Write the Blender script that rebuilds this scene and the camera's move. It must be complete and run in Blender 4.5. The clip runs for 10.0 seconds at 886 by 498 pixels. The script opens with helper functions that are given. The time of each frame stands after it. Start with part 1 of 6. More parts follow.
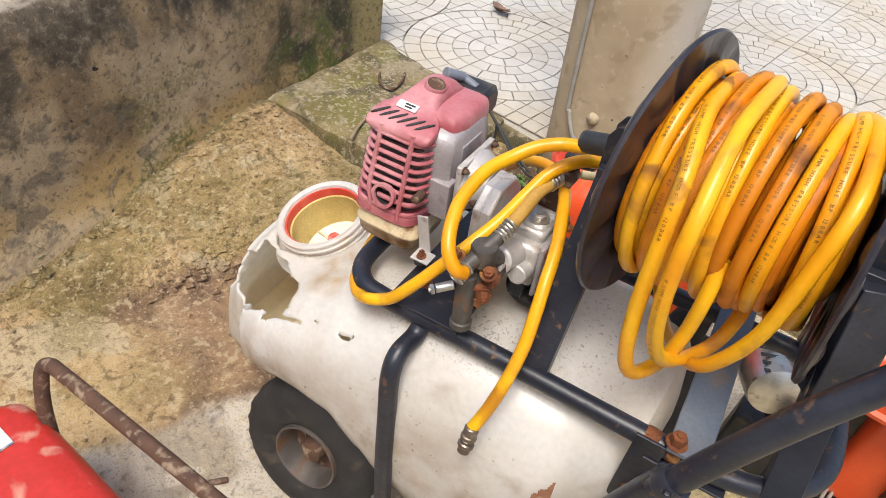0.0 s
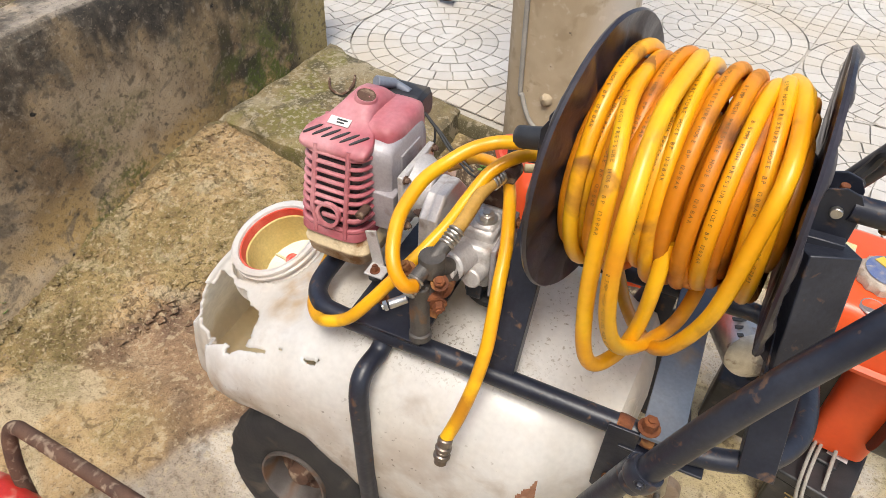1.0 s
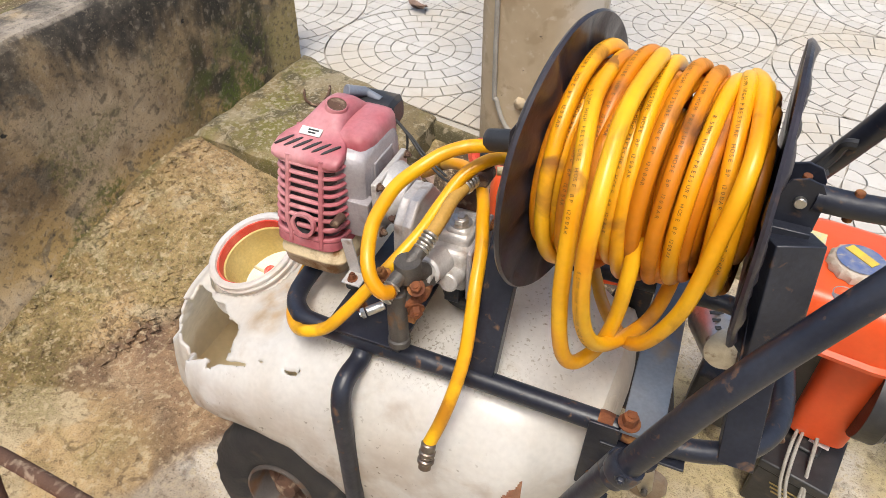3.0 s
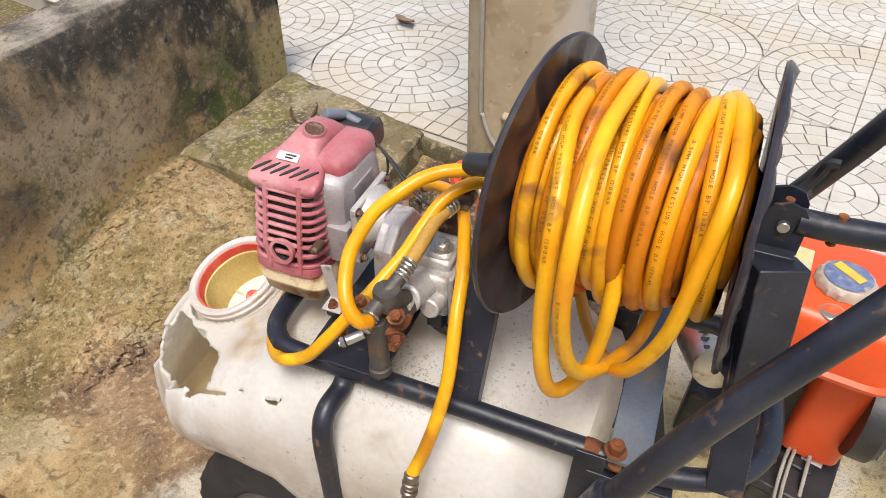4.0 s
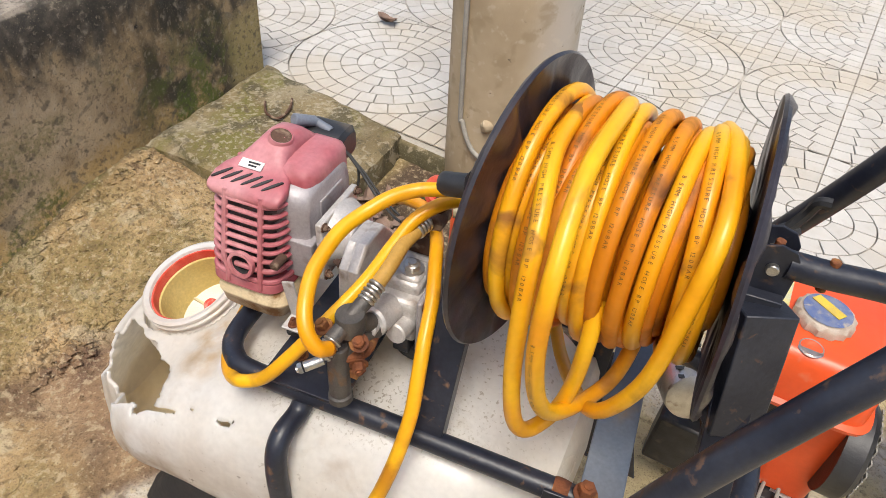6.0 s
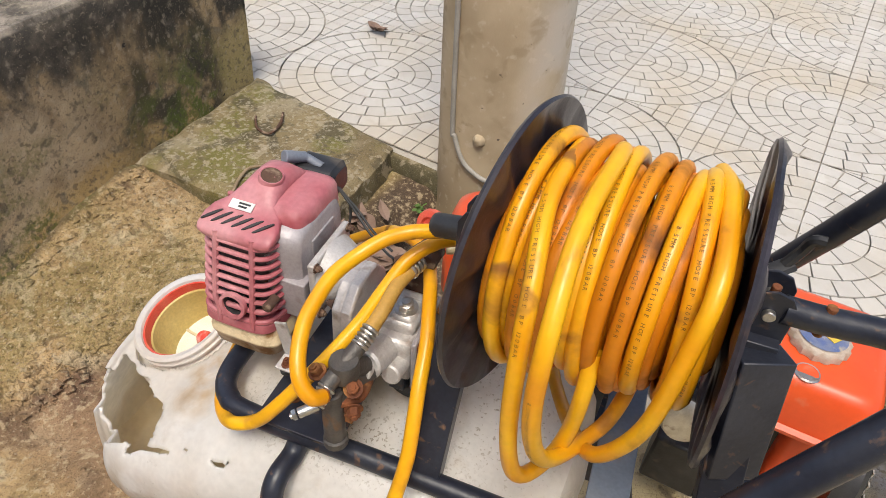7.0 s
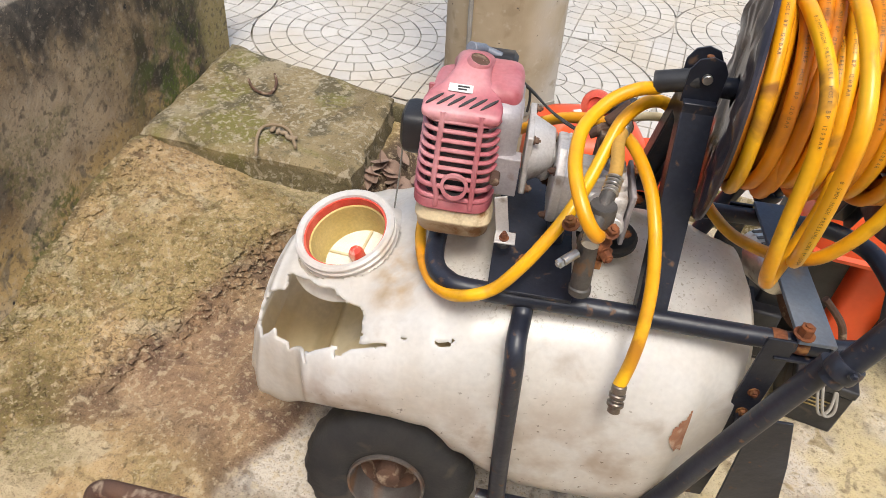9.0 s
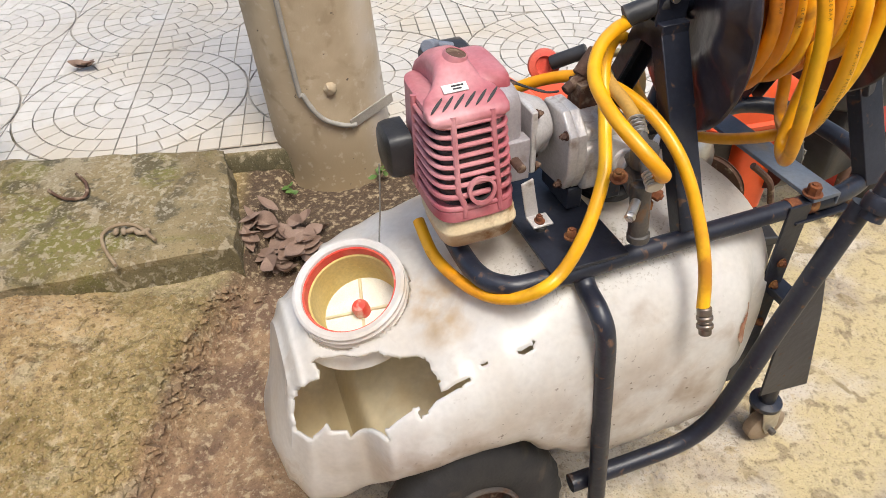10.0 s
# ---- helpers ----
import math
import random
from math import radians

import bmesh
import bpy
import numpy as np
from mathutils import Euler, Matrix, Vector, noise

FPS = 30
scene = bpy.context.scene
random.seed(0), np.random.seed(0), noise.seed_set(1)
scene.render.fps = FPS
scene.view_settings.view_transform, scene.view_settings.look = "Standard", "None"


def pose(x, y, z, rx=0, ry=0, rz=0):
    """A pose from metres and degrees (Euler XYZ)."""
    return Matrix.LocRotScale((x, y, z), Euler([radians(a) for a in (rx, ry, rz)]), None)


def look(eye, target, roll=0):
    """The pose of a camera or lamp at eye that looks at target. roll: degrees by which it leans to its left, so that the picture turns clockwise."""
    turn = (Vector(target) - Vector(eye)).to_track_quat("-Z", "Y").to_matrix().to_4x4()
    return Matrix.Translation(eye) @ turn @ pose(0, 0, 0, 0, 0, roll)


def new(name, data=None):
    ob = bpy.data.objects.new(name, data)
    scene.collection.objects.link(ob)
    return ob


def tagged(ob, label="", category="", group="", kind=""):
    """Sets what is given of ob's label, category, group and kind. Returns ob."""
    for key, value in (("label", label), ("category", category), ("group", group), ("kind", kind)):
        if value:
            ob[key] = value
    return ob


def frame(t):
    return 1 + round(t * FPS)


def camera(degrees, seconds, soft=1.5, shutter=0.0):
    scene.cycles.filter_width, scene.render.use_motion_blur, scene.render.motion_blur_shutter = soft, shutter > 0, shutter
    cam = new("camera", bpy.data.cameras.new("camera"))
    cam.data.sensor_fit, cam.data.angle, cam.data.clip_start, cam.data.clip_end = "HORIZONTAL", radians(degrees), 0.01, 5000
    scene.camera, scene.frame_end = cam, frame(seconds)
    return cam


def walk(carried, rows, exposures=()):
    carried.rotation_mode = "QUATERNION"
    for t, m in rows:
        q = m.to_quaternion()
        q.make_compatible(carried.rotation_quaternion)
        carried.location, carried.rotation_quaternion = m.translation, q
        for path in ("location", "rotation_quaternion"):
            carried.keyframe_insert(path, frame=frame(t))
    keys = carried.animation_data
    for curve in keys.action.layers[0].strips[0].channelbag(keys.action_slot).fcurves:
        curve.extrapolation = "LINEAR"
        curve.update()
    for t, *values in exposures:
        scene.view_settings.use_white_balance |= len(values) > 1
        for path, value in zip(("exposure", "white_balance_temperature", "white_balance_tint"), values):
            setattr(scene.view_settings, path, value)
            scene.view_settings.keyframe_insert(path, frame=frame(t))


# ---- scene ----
cam = camera(67.0, 10.0, 0.8)
PATH = [
    (0, (0.17, 0.189, 1.151), (-0.755, 1.36, -0.181), 8.3),
    (0.5, (0.188, 0.226, 1.164), (-0.716, 1.388, -0.189), 0.9),
    (1, (0.185, 0.237, 1.163), (-0.696, 1.416, -0.191), 1.9),
    (1.5, (0.186, 0.235, 1.167), (-0.71, 1.4, -0.189), 1.4),
    (2, (0.196, 0.234, 1.16), (-0.677, 1.418, -0.195), 1.3),
    (2.5, (0.196, 0.237, 1.162), (-0.663, 1.443, -0.183), 1.2),
    (4, (0.196, 0.266, 1.168), (-0.655, 1.51, -0.147), 0.4),
    (4.5, (0.18, 0.289, 1.171), (-0.617, 1.583, -0.129), 3.4),
    (5, (0.143, 0.287, 1.171), (-0.691, 1.567, -0.121), 4.0),
    (5.5, (0.14, 0.286, 1.164), (-0.74, 1.539, -0.123), 4.6),
    (5.7, (0.164, 0.292, 1.152), (-0.681, 1.548, -0.154), 4.6),
    (6.8, (0.175, 0.345, 1.191), (-0.545, 1.663, -0.13), 4.6),
    (7, (0.151, 0.337, 1.188), (-0.618, 1.627, -0.133), 4.3),
    (7.5, (0.09, 0.326, 1.111), (-0.787, 1.526, -0.227), 6.2),
    (8, (-0.003, 0.174, 1.087), (-0.617, 1.447, -0.328), 4.8),
    (8.5, (-0.073, 0.066, 1.122), (-0.567, 1.39, -0.293), 0.4),
    (8.7, (-0.084, 0.059, 1.124), (-0.591, 1.477, -0.192), 2.9),
    (9, (-0.11, 0.044, 1.105), (-0.573, 1.468, -0.22), 5.7),
    (9.3, (-0.241, 0.026, 1.077), (-0.366, 1.552, -0.209), 4.8),
    (9.5, (-0.314, 0.046, 1.082), (-0.358, 1.568, -0.214), 0.6),
    (10, (-0.402, 0.067, 1.073), (-0.266, 1.569, -0.241), -3.1),
]
walk(cam, [(t, look(eye, target, roll)) for t, eye, target, roll in PATH],
     [(0.0, 0.43, 6450.0, 8.0), (5.5, 0.40, 6450.0, 8.0), (7.0, 0.22, 6550.0, 8.0), (7.6, 0.23, 6650.0, 8.0), (8.2, 0.37, 6450.0, 8.0), (10.0, 0.42, 6400.0, 8.0)])

# ---------- light ----------
world = bpy.data.worlds.new("sky")
scene.world = world
world.use_nodes = True
_w = world.node_tree
_sky = _w.nodes.new("ShaderNodeTexSky")
_sky.sky_type, _sky.sun_disc = "NISHITA", False
_sky.sun_elevation, _sky.sun_rotation = radians(67), radians(156.5)
_sky.air_density, _sky.dust_density, _sky.ozone_density = 1.0, 4.0, 1.0
_w.links.new(_sky.outputs[0], _w.nodes["Background"].inputs[0])
_w.nodes["Background"].inputs[1].default_value = 0.15
sun = new("sun", bpy.data.lights.new("sun", "SUN"))
sun.data.energy, sun.data.angle, sun.data.color = 2.0, radians(22), (1.0, 0.94, 0.85)
sun.matrix_world = look((0.5, -0.75, 3.0), (0, 0.4, 0))


# ---------- material helpers ----------
def mat(name, base, alt=None, scale=20.0, amount=(0.35, 0.65), rough=0.6, metal=0.0, dirt=None, dirt_scale=6.0,
        dirt_range=(0.55, 0.7), bump=0.2, bump_scale=80.0, fine=0.12, coat=0.0, rough_dirt=0.85, dist=0.002, stretch=(1, 1, 1), sub=0.0):
    """A surface: two tones mixed by noise, fine grain, dirt patches and a small relief, all at real size."""
    m = bpy.data.materials.new(name)
    m.use_nodes = True
    nt = m.node_tree
    N, L = nt.nodes, nt.links
    b = N["Principled BSDF"]
    tc, mp = N.new("ShaderNodeTexCoord"), N.new("ShaderNodeMapping")
    mp.inputs["Scale"].default_value = stretch
    L.new(tc.outputs["Object"], mp.inputs[0])

    def noise_fac(sc, lo, hi, detail=6.0, off=0.0, distort=0.0):
        n, r = N.new("ShaderNodeTexNoise"), N.new("ShaderNodeMapRange")
        n.noise_dimensions = "4D"
        n.inputs["W"].default_value = off
        n.inputs["Scale"].default_value, n.inputs["Detail"].default_value, n.inputs["Distortion"].default_value = sc, detail, distort
        L.new(mp.outputs[0], n.inputs["Vector"])
        r.inputs[1].default_value, r.inputs[2].default_value = lo, hi
        L.new(n.outputs[0], r.inputs[0])
        return r.outputs[0]

    def mix(fac, a, c):
        x = N.new("ShaderNodeMix")
        x.data_type = "RGBA"
        for i, v in ((0, fac), (6, a), (7, c)):
            if hasattr(v, "is_linked"):
                L.new(v, x.inputs[i])
            else:
                x.inputs[i].default_value = v if i == 0 else (*v, 1)
        return x.outputs[2]

    col = mix(noise_fac(scale, *amount, off=1.0), base, alt or tuple(c * 0.8 for c in base))
    if fine:
        col = mix_mul(N, L, col, noise_fac(scale * 14, 0.25, 0.75, 3, 2.0), fine)
    rough_out = None
    if dirt:
        f = noise_fac(dirt_scale, *dirt_range, 8, 3.0, 0.6)
        col = mix(f, col, dirt)
        rr = N.new("ShaderNodeMapRange")
        rr.inputs[3].default_value, rr.inputs[4].default_value = rough, rough_dirt
        L.new(f, rr.inputs[0])
        rough_out = rr.outputs[0]
    L.new(col, b.inputs["Base Color"])
    if rough_out:
        L.new(rough_out, b.inputs["Roughness"])
    else:
        rv = N.new("ShaderNodeMapRange")
        rv.inputs[3].default_value, rv.inputs[4].default_value = max(0.05, rough - 0.1), min(1, rough + 0.12)
        L.new(noise_fac(scale * 2, 0.3, 0.7, 4, 5.0), rv.inputs[0])
        L.new(rv.outputs[0], b.inputs["Roughness"])
    b.inputs["Metallic"].default_value = metal
    b.inputs["Coat Weight"].default_value = coat
    if sub:
        b.inputs["Subsurface Weight"].default_value = sub
        b.inputs["Subsurface Radius"].default_value = (0.012, 0.009, 0.006)
    bp = N.new("ShaderNodeBump")
    bp.inputs["Strength"].default_value, bp.inputs["Distance"].default_value = bump, dist
    L.new(noise_fac(bump_scale, 0.2, 0.8, 8, 4.0), bp.inputs["Height"])
    L.new(bp.outputs[0], b.inputs["Normal"])
    return m


def mix_mul(N, L, col, fac, fine):
    """Darkens a colour a little by a grain."""
    r = N.new("ShaderNodeMapRange")
    r.inputs[3].default_value, r.inputs[4].default_value = 1 - fine, 1 + fine
    L.new(fac, r.inputs[0])
    v = N.new("ShaderNodeVectorMath")
    v.operation = "SCALE"
    L.new(col, v.inputs[0])
    L.new(r.outputs[0], v.inputs[3])
    return v.outputs[0]


# ---------- mesh helpers ----------
def part(name, bm, material, parent=None, label="", smooth=True, bevel=0.0):
    me = bpy.data.meshes.new(name)
    bm.to_mesh(me)
    bm.free()
    for p in me.polygons:
        p.use_smooth = smooth
    me.materials.append(material)
    ob = new(name, me)
    if smooth:
        me.set_sharp_from_angle(angle=radians(40))
    if parent:
        ob.parent = parent
    if bevel:
        mod = ob.modifiers.new("bevel", "BEVEL")
        mod.width, mod.segments, mod.limit_method = bevel, 2, "ANGLE"
    if label:
        tagged(ob, label)
    return ob


def thing(name, label, category, m=None, group="", kind=""):
    ob = new(name)
    ob.empty_display_size = 0.05
    if m is not None:
        ob.matrix_basis = m
    return tagged(ob, label, category, group, kind)


def box(bm, size, m=None, taper=1.0):
    """A box of that size, its middle at m; taper narrows its top."""
    v = []
    for z in (-1, 1):
        k = taper if z > 0 else 1.0
        for x, y in ((-1, -1), (1, -1), (1, 1), (-1, 1)):
            p = Vector((x * size[0] / 2 * k, y * size[1] / 2 * k, z * size[2] / 2))
            v.append(bm.verts.new(m @ p if m is not None else p))
    for f in ((3, 2, 1, 0), (4, 5, 6, 7), (0, 1, 5, 4), (1, 2, 6, 5), (2, 3, 7, 6), (3, 0, 4, 7)):
        bm.faces.new([v[i] for i in f])
    return bm


def smooth_path(pts, steps=8, closed=False):
    """Catmull-Rom through the points."""
    P = [Vector(p) for p in pts]
    n, out = len(P), []
    for i in range(n if closed else n - 1):
        a, b, c, d = (P[(i + k) % n] if closed else P[min(max(i + k, 0), n - 1)] for k in (-1, 0, 1, 2))
        for s in range(steps):
            t = s / steps
            out.append(0.5 * (2 * b + (c - a) * t + (2 * a - 5 * b + 4 * c - d) * t * t + (3 * b - a - 3 * c + d) * t ** 3))
    if not closed:
        out.append(P[-1])
    return out


def sweep(bm, path, r, seg=12, closed=False, cap=True, flat=1.0, wob=0.0, profile=None):
    """A tube along a path; r is a number or a function of the share of the way."""
    n, rings = len(path), []
    up = Vector((0, 0, 1)) if abs((path[1] - path[0]).normalized().z) < 0.9 else Vector((0, 1, 0))
    for i, p in enumerate(path):
        a = path[(i - 1) % n] if (closed or i) else path[0]
        b = path[(i + 1) % n] if (closed or i < n - 1) else path[-1]
        d = (b - a).normalized()
        x = d.cross(up)
        if x.length < 1e-6:
            x = d.orthogonal()
        x.normalize()
        y = x.cross(d).normalized()
        up = y
        rad = r(i / max(1, n - 1)) if callable(r) else r
        if wob:
            rad *= 1 + wob * noise.noise(p * 40)
        ring = []
        for k in range(seg):
            an = 2 * math.pi * k / seg
            cx, cy = (math.cos(an), math.sin(an)) if profile is None else profile(an)
            ring.append(bm.verts.new(p + x * cx * rad + y * cy * rad * flat))
        rings.append(ring)
    for i in range(n if closed else n - 1):
        A, B = rings[i], rings[(i + 1) % n]
        for k in range(seg):
            bm.faces.new((A[k], A[(k + 1) % seg], B[(k + 1) % seg], B[k]))
    if cap and not closed:
        bm.faces.new(rings[0][::-1])
        bm.faces.new(rings[-1])
    return bm


def lathe(bm, profile, seg=32, m=None, cap0=False, cap1=False):
    """Turns (radius, height) pairs about z."""
    rings = []
    for r, h in profile:
        ring = []
        for k in range(seg):
            a = 2 * math.pi * k / seg
            p = Vector((r * math.cos(a), r * math.sin(a), h))
            ring.append(bm.verts.new(m @ p if m is not None else p))
        rings.append(ring)
    for A, B in zip(rings, rings[1:]):
        for k in range(seg):
            bm.faces.new((A[k], A[(k + 1) % seg], B[(k + 1) % seg], B[k]))
    if cap0:
        bm.faces.new(rings[0][::-1])
    if cap1:
        bm.faces.new(rings[-1])
    return bm


def along(a, b):
    """A pose at a whose z points to b."""
    a, b = Vector(a), Vector(b)
    return Matrix.Translation(a) @ (b - a).to_track_quat("Z", "Y").to_matrix().to_4x4()


def cyl(bm, a, b, r, seg=16, r2=None, edge=0.0):
    """A rod from a to b with softened ends."""
    h = (Vector(b) - Vector(a)).length
    r2 = r if r2 is None else r2
    e = edge or min(r, r2) * 0.15
    return lathe(bm, [(max(r - e, 1e-4), 0), (r, e), (r2, h - e), (max(r2 - e, 1e-4), h)], seg, along(a, b), True, True)


def bolt(bm, at, to, r=0.006, h=0.006, washer=True):
    """A hexagon head with a washer and a stub of thread."""
    m = along(at, to)
    if washer:
        lathe(bm, [(r * 1.45, 0), (r * 1.45, 0.0015)], 16, m, True, True)
    lathe(bm, [(r, 0.0015), (r, h), (r * 0.85, h + 0.001)], 6, m, True, True)
    lathe(bm, [(r * 0.5, h), (r * 0.5, h + 0.003)], 10, m, False, True)
    return bm


def soft_section(w, h, e, n):
    """Points of a rounded rectangle of half sizes w, h."""
    out = []
    for k in range(n):
        a = 2 * math.pi * k / n
        c, s = math.cos(a), math.sin(a)
        out.append((math.copysign(abs(c) ** (2 / e), c) * w, math.copysign(abs(s) ** (2 / e), s) * h))
    return out


def loft(bm, rings, cap=True):
    R = [[bm.verts.new(p) for p in ring] for ring in rings]
    for A, B in zip(R, R[1:]):
        for k in range(len(A)):
            bm.faces.new((A[k], A[(k + 1) % len(A)], B[(k + 1) % len(A)], B[k]))
    if cap:
        bm.faces.new(R[0][::-1])
        bm.faces.new(R[-1])
    return bm


# ---------- materials ----------
PLASTIC = mat("white_plastic", (0.94, 0.92, 0.89), (0.87, 0.81, 0.73), 9, (0.42, 0.70), 0.22, 0, (0.46, 0.35, 0.24), 11, (0.60, 0.82), 0.12, 60, 0.05)
PLASTIC_IN = mat("white_plastic_inner", (0.78, 0.70, 0.48), (0.68, 0.58, 0.36), 6, (0.3, 0.7), 0.6, 0, (0.3, 0.22, 0.1), 8, (0.6, 0.8), 0.1, 50)
# Inner tank skin: light through the walls put into pale colour, with residue patches.
TANK_IN = mat("lit_residue_plastic", (0.88, 0.85, 0.76), (0.84, 0.78, 0.62), 6, (0.3, 0.7), 0.55, 0, (0.72, 0.58, 0.34), 8, (0.58, 0.8), 0.1, 50)
BASKET = mat("yellowed_basket", (0.75, 0.62, 0.25), (0.66, 0.50, 0.16), 18, (0.3, 0.7), 0.5, 0, (0.4, 0.27, 0.1), 14, (0.6, 0.8), 0.1, 60)
BASKET_NET = mat("basket_floor", (0.82, 0.80, 0.72), (0.74, 0.70, 0.58), 40, (0.3, 0.7), 0.6, 0, (0.35, 0.28, 0.18), 30, (0.66, 0.78), 0.3, 300)
RED_RING = mat("red_gasket", (0.62, 0.05, 0.03), (0.70, 0.16, 0.10), 30, (0.4, 0.7), 0.5, 0, (0.75, 0.6, 0.5), 22, (0.58, 0.72), 0.15, 80)
STEEL = mat("black_steel", (0.012, 0.014, 0.024), (0.027, 0.030, 0.042), 14, (0.4, 0.65), 0.38, 0.0, (0.15, 0.085, 0.05), 75, (0.61, 0.72), 0.2, 90, 0.2)
STEEL_DUSTY = mat("dusty_steel", (0.10, 0.13, 0.18), (0.16, 0.18, 0.21), 16, (0.3, 0.7), 0.5, 0.0, (0.26, 0.19, 0.11), 20, (0.55, 0.75), 0.2, 90)
FLANGE = mat("reel_flange", (0.020, 0.018, 0.025), (0.045, 0.038, 0.046), 16, (0.35, 0.65), 0.30, 0.0, (0.13, 0.065, 0.035), 14, (0.64, 0.78), 0.25, 70, 0.2)
RUST = mat("rust", (0.26, 0.085, 0.028), (0.11, 0.04, 0.022), 60, (0.3, 0.7), 0.85, 0.2, (0.42, 0.20, 0.06), 40, (0.5, 0.7), 0.5, 260)
RUST_DARK = mat("dark_rust", (0.09, 0.05, 0.035), (0.15, 0.08, 0.05), 40, (0.3, 0.7), 0.8, 0.3, (0.35, 0.26, 0.18), 50, (0.55, 0.66), 0.4, 200)
ALU = mat("cast_aluminium", (0.62, 0.60, 0.58), (0.48, 0.45, 0.43), 26, (0.3, 0.7), 0.42, 0.3, (0.20, 0.13, 0.08), 30, (0.58, 0.76), 0.25, 220)
ALU_GREY = mat("grey_casting", (0.44, 0.41, 0.42), (0.32, 0.29, 0.30), 22, (0.3, 0.7), 0.48, 0.25, (0.22, 0.14, 0.09), 24, (0.6, 0.78), 0.25, 200)
CHROME = mat("bright_fitting", (0.62, 0.60, 0.56), (0.45, 0.42, 0.38), 60, (0.3, 0.7), 0.3, 0.9, (0.2, 0.12, 0.07), 50, (0.6, 0.75), 0.2, 300)
DULL = mat("dull_fitting", (0.085, 0.08, 0.075), (0.14, 0.125, 0.11), 60, (0.3, 0.7), 0.55, 0.5, (0.25, 0.14, 0.07), 40, (0.6, 0.75), 0.3, 300)
PINK = mat("faded_red_plastic", (0.38, 0.08, 0.10), (0.58, 0.27, 0.28), 11, (0.38, 0.64), 0.40, 0, (0.28, 0.06, 0.06), 16, (0.58, 0.75), 0.12, 120)
HOSE = mat("yellow_hose", (0.86, 0.46, 0.010), (0.76, 0.30, 0.005), 9, (0.40, 0.64), 0.32, 0, (0.30, 0.12, 0.016), 17, (0.57, 0.70), 0.1, 60, 0.06)
HOSE_OLD = mat("orange_hose", (0.72, 0.27, 0.004), (0.52, 0.15, 0.004), 9, (0.35, 0.65), 0.42, 0, (0.14, 0.05, 0.012), 14, (0.55, 0.70), 0.1, 60, 0.06)
RUBBER = mat("black_rubber", (0.022, 0.021, 0.021), (0.036, 0.033, 0.030), 30, (0.4, 0.7), 0.7, 0, (0.11, 0.085, 0.06), 20, (0.60, 0.78), 0.3, 200)
BLACKPL = mat("black_plastic", (0.02, 0.02, 0.022), (0.04, 0.04, 0.042), 30, (0.4, 0.7), 0.45, 0, (0.12, 0.10, 0.08), 25, (0.6, 0.75), 0.15, 150)
CREAM = mat("cream_fuel_tank", (0.72, 0.60, 0.40), (0.64, 0.50, 0.30), 20, (0.3, 0.7), 0.4, 0, (0.26, 0.13, 0.05), 13, (0.57, 0.63), 0.1, 100)
FIN = mat("dark_fins", (0.10, 0.085, 0.085), (0.17, 0.14, 0.14), 40, (0.3, 0.7), 0.6, 0.5, (0.2, 0.1, 0.06), 40, (0.6, 0.75), 0.3, 200)
PAPER = mat("label_paper", (0.78, 0.76, 0.72), (0.66, 0.62, 0.58), 40, (0.4, 0.7), 0.6, 0, (0.3, 0.2, 0.18), 60, (0.62, 0.75), 0.05, 100)
INK = mat("black_ink", (0.03, 0.03, 0.03), None, 40, rough=0.6, bump=0.0)
HOSE_INK = mat("hose_print", (0.10, 0.05, 0.012), (0.22, 0.11, 0.01), 90, rough=0.5, bump=0.0)
ORANGE = mat("orange_red_enamel", (0.78, 0.10, 0.022), (0.70, 0.07, 0.015), 8, (0.4, 0.7), 0.33, 0, (0.55, 0.36, 0.24), 12, (0.64, 0.82), 0.08, 60, 0.04)
RED = mat("worn_red_enamel", (0.55, 0.035, 0.025), (0.46, 0.03, 0.02), 8, (0.4, 0.7), 0.38, 0, (0.62, 0.36, 0.27), 11, (0.58, 0.68), 0.12, 60)
CABLE = mat("grey_cable", (0.36, 0.34, 0.30), (0.28, 0.26, 0.22), 30, rough=0.6)
BLUE = mat("blue_cap_print", (0.10, 0.14, 0.30), (0.2, 0.22, 0.3), 60, (0.4, 0.6), 0.5, 0, (0.5, 0.42, 0.3), 60, (0.55, 0.65))
YELLOW = mat("yellow_print", (0.72, 0.52, 0.05), (0.6, 0.42, 0.08), 60, (0.4, 0.6), 0.5)
LEAF_DRY = mat("dry_leaf", (0.20, 0.125, 0.088), (0.29, 0.20, 0.15), 30, (0.3, 0.7), 0.75, bump=0.4, bump_scale=100)
LEAF_GREEN = mat("green_leaf", (0.07, 0.14, 0.03), (0.12, 0.2, 0.04), 30, (0.3, 0.7), 0.55)
PEBBLE = mat("pale_stone", (0.36, 0.28, 0.19), (0.22, 0.16, 0.1), 40, (0.3, 0.7), 0.8, bump=0.4)



def let_light_through(m, share):
    """Thin plastic: part of the light goes through."""
    N, L = m.node_tree.nodes, m.node_tree.links
    b, out = N["Principled BSDF"], N["Material Output"]
    t, x = N.new("ShaderNodeBsdfTranslucent"), N.new("ShaderNodeMixShader")
    L.new(b.inputs["Base Color"].links[0].from_socket, t.inputs[0])
    x.inputs[0].default_value = share
    L.new(b.outputs[0], x.inputs[1])
    L.new(t.outputs[0], x.inputs[2])
    L.new(x.outputs[0], out.inputs[0])


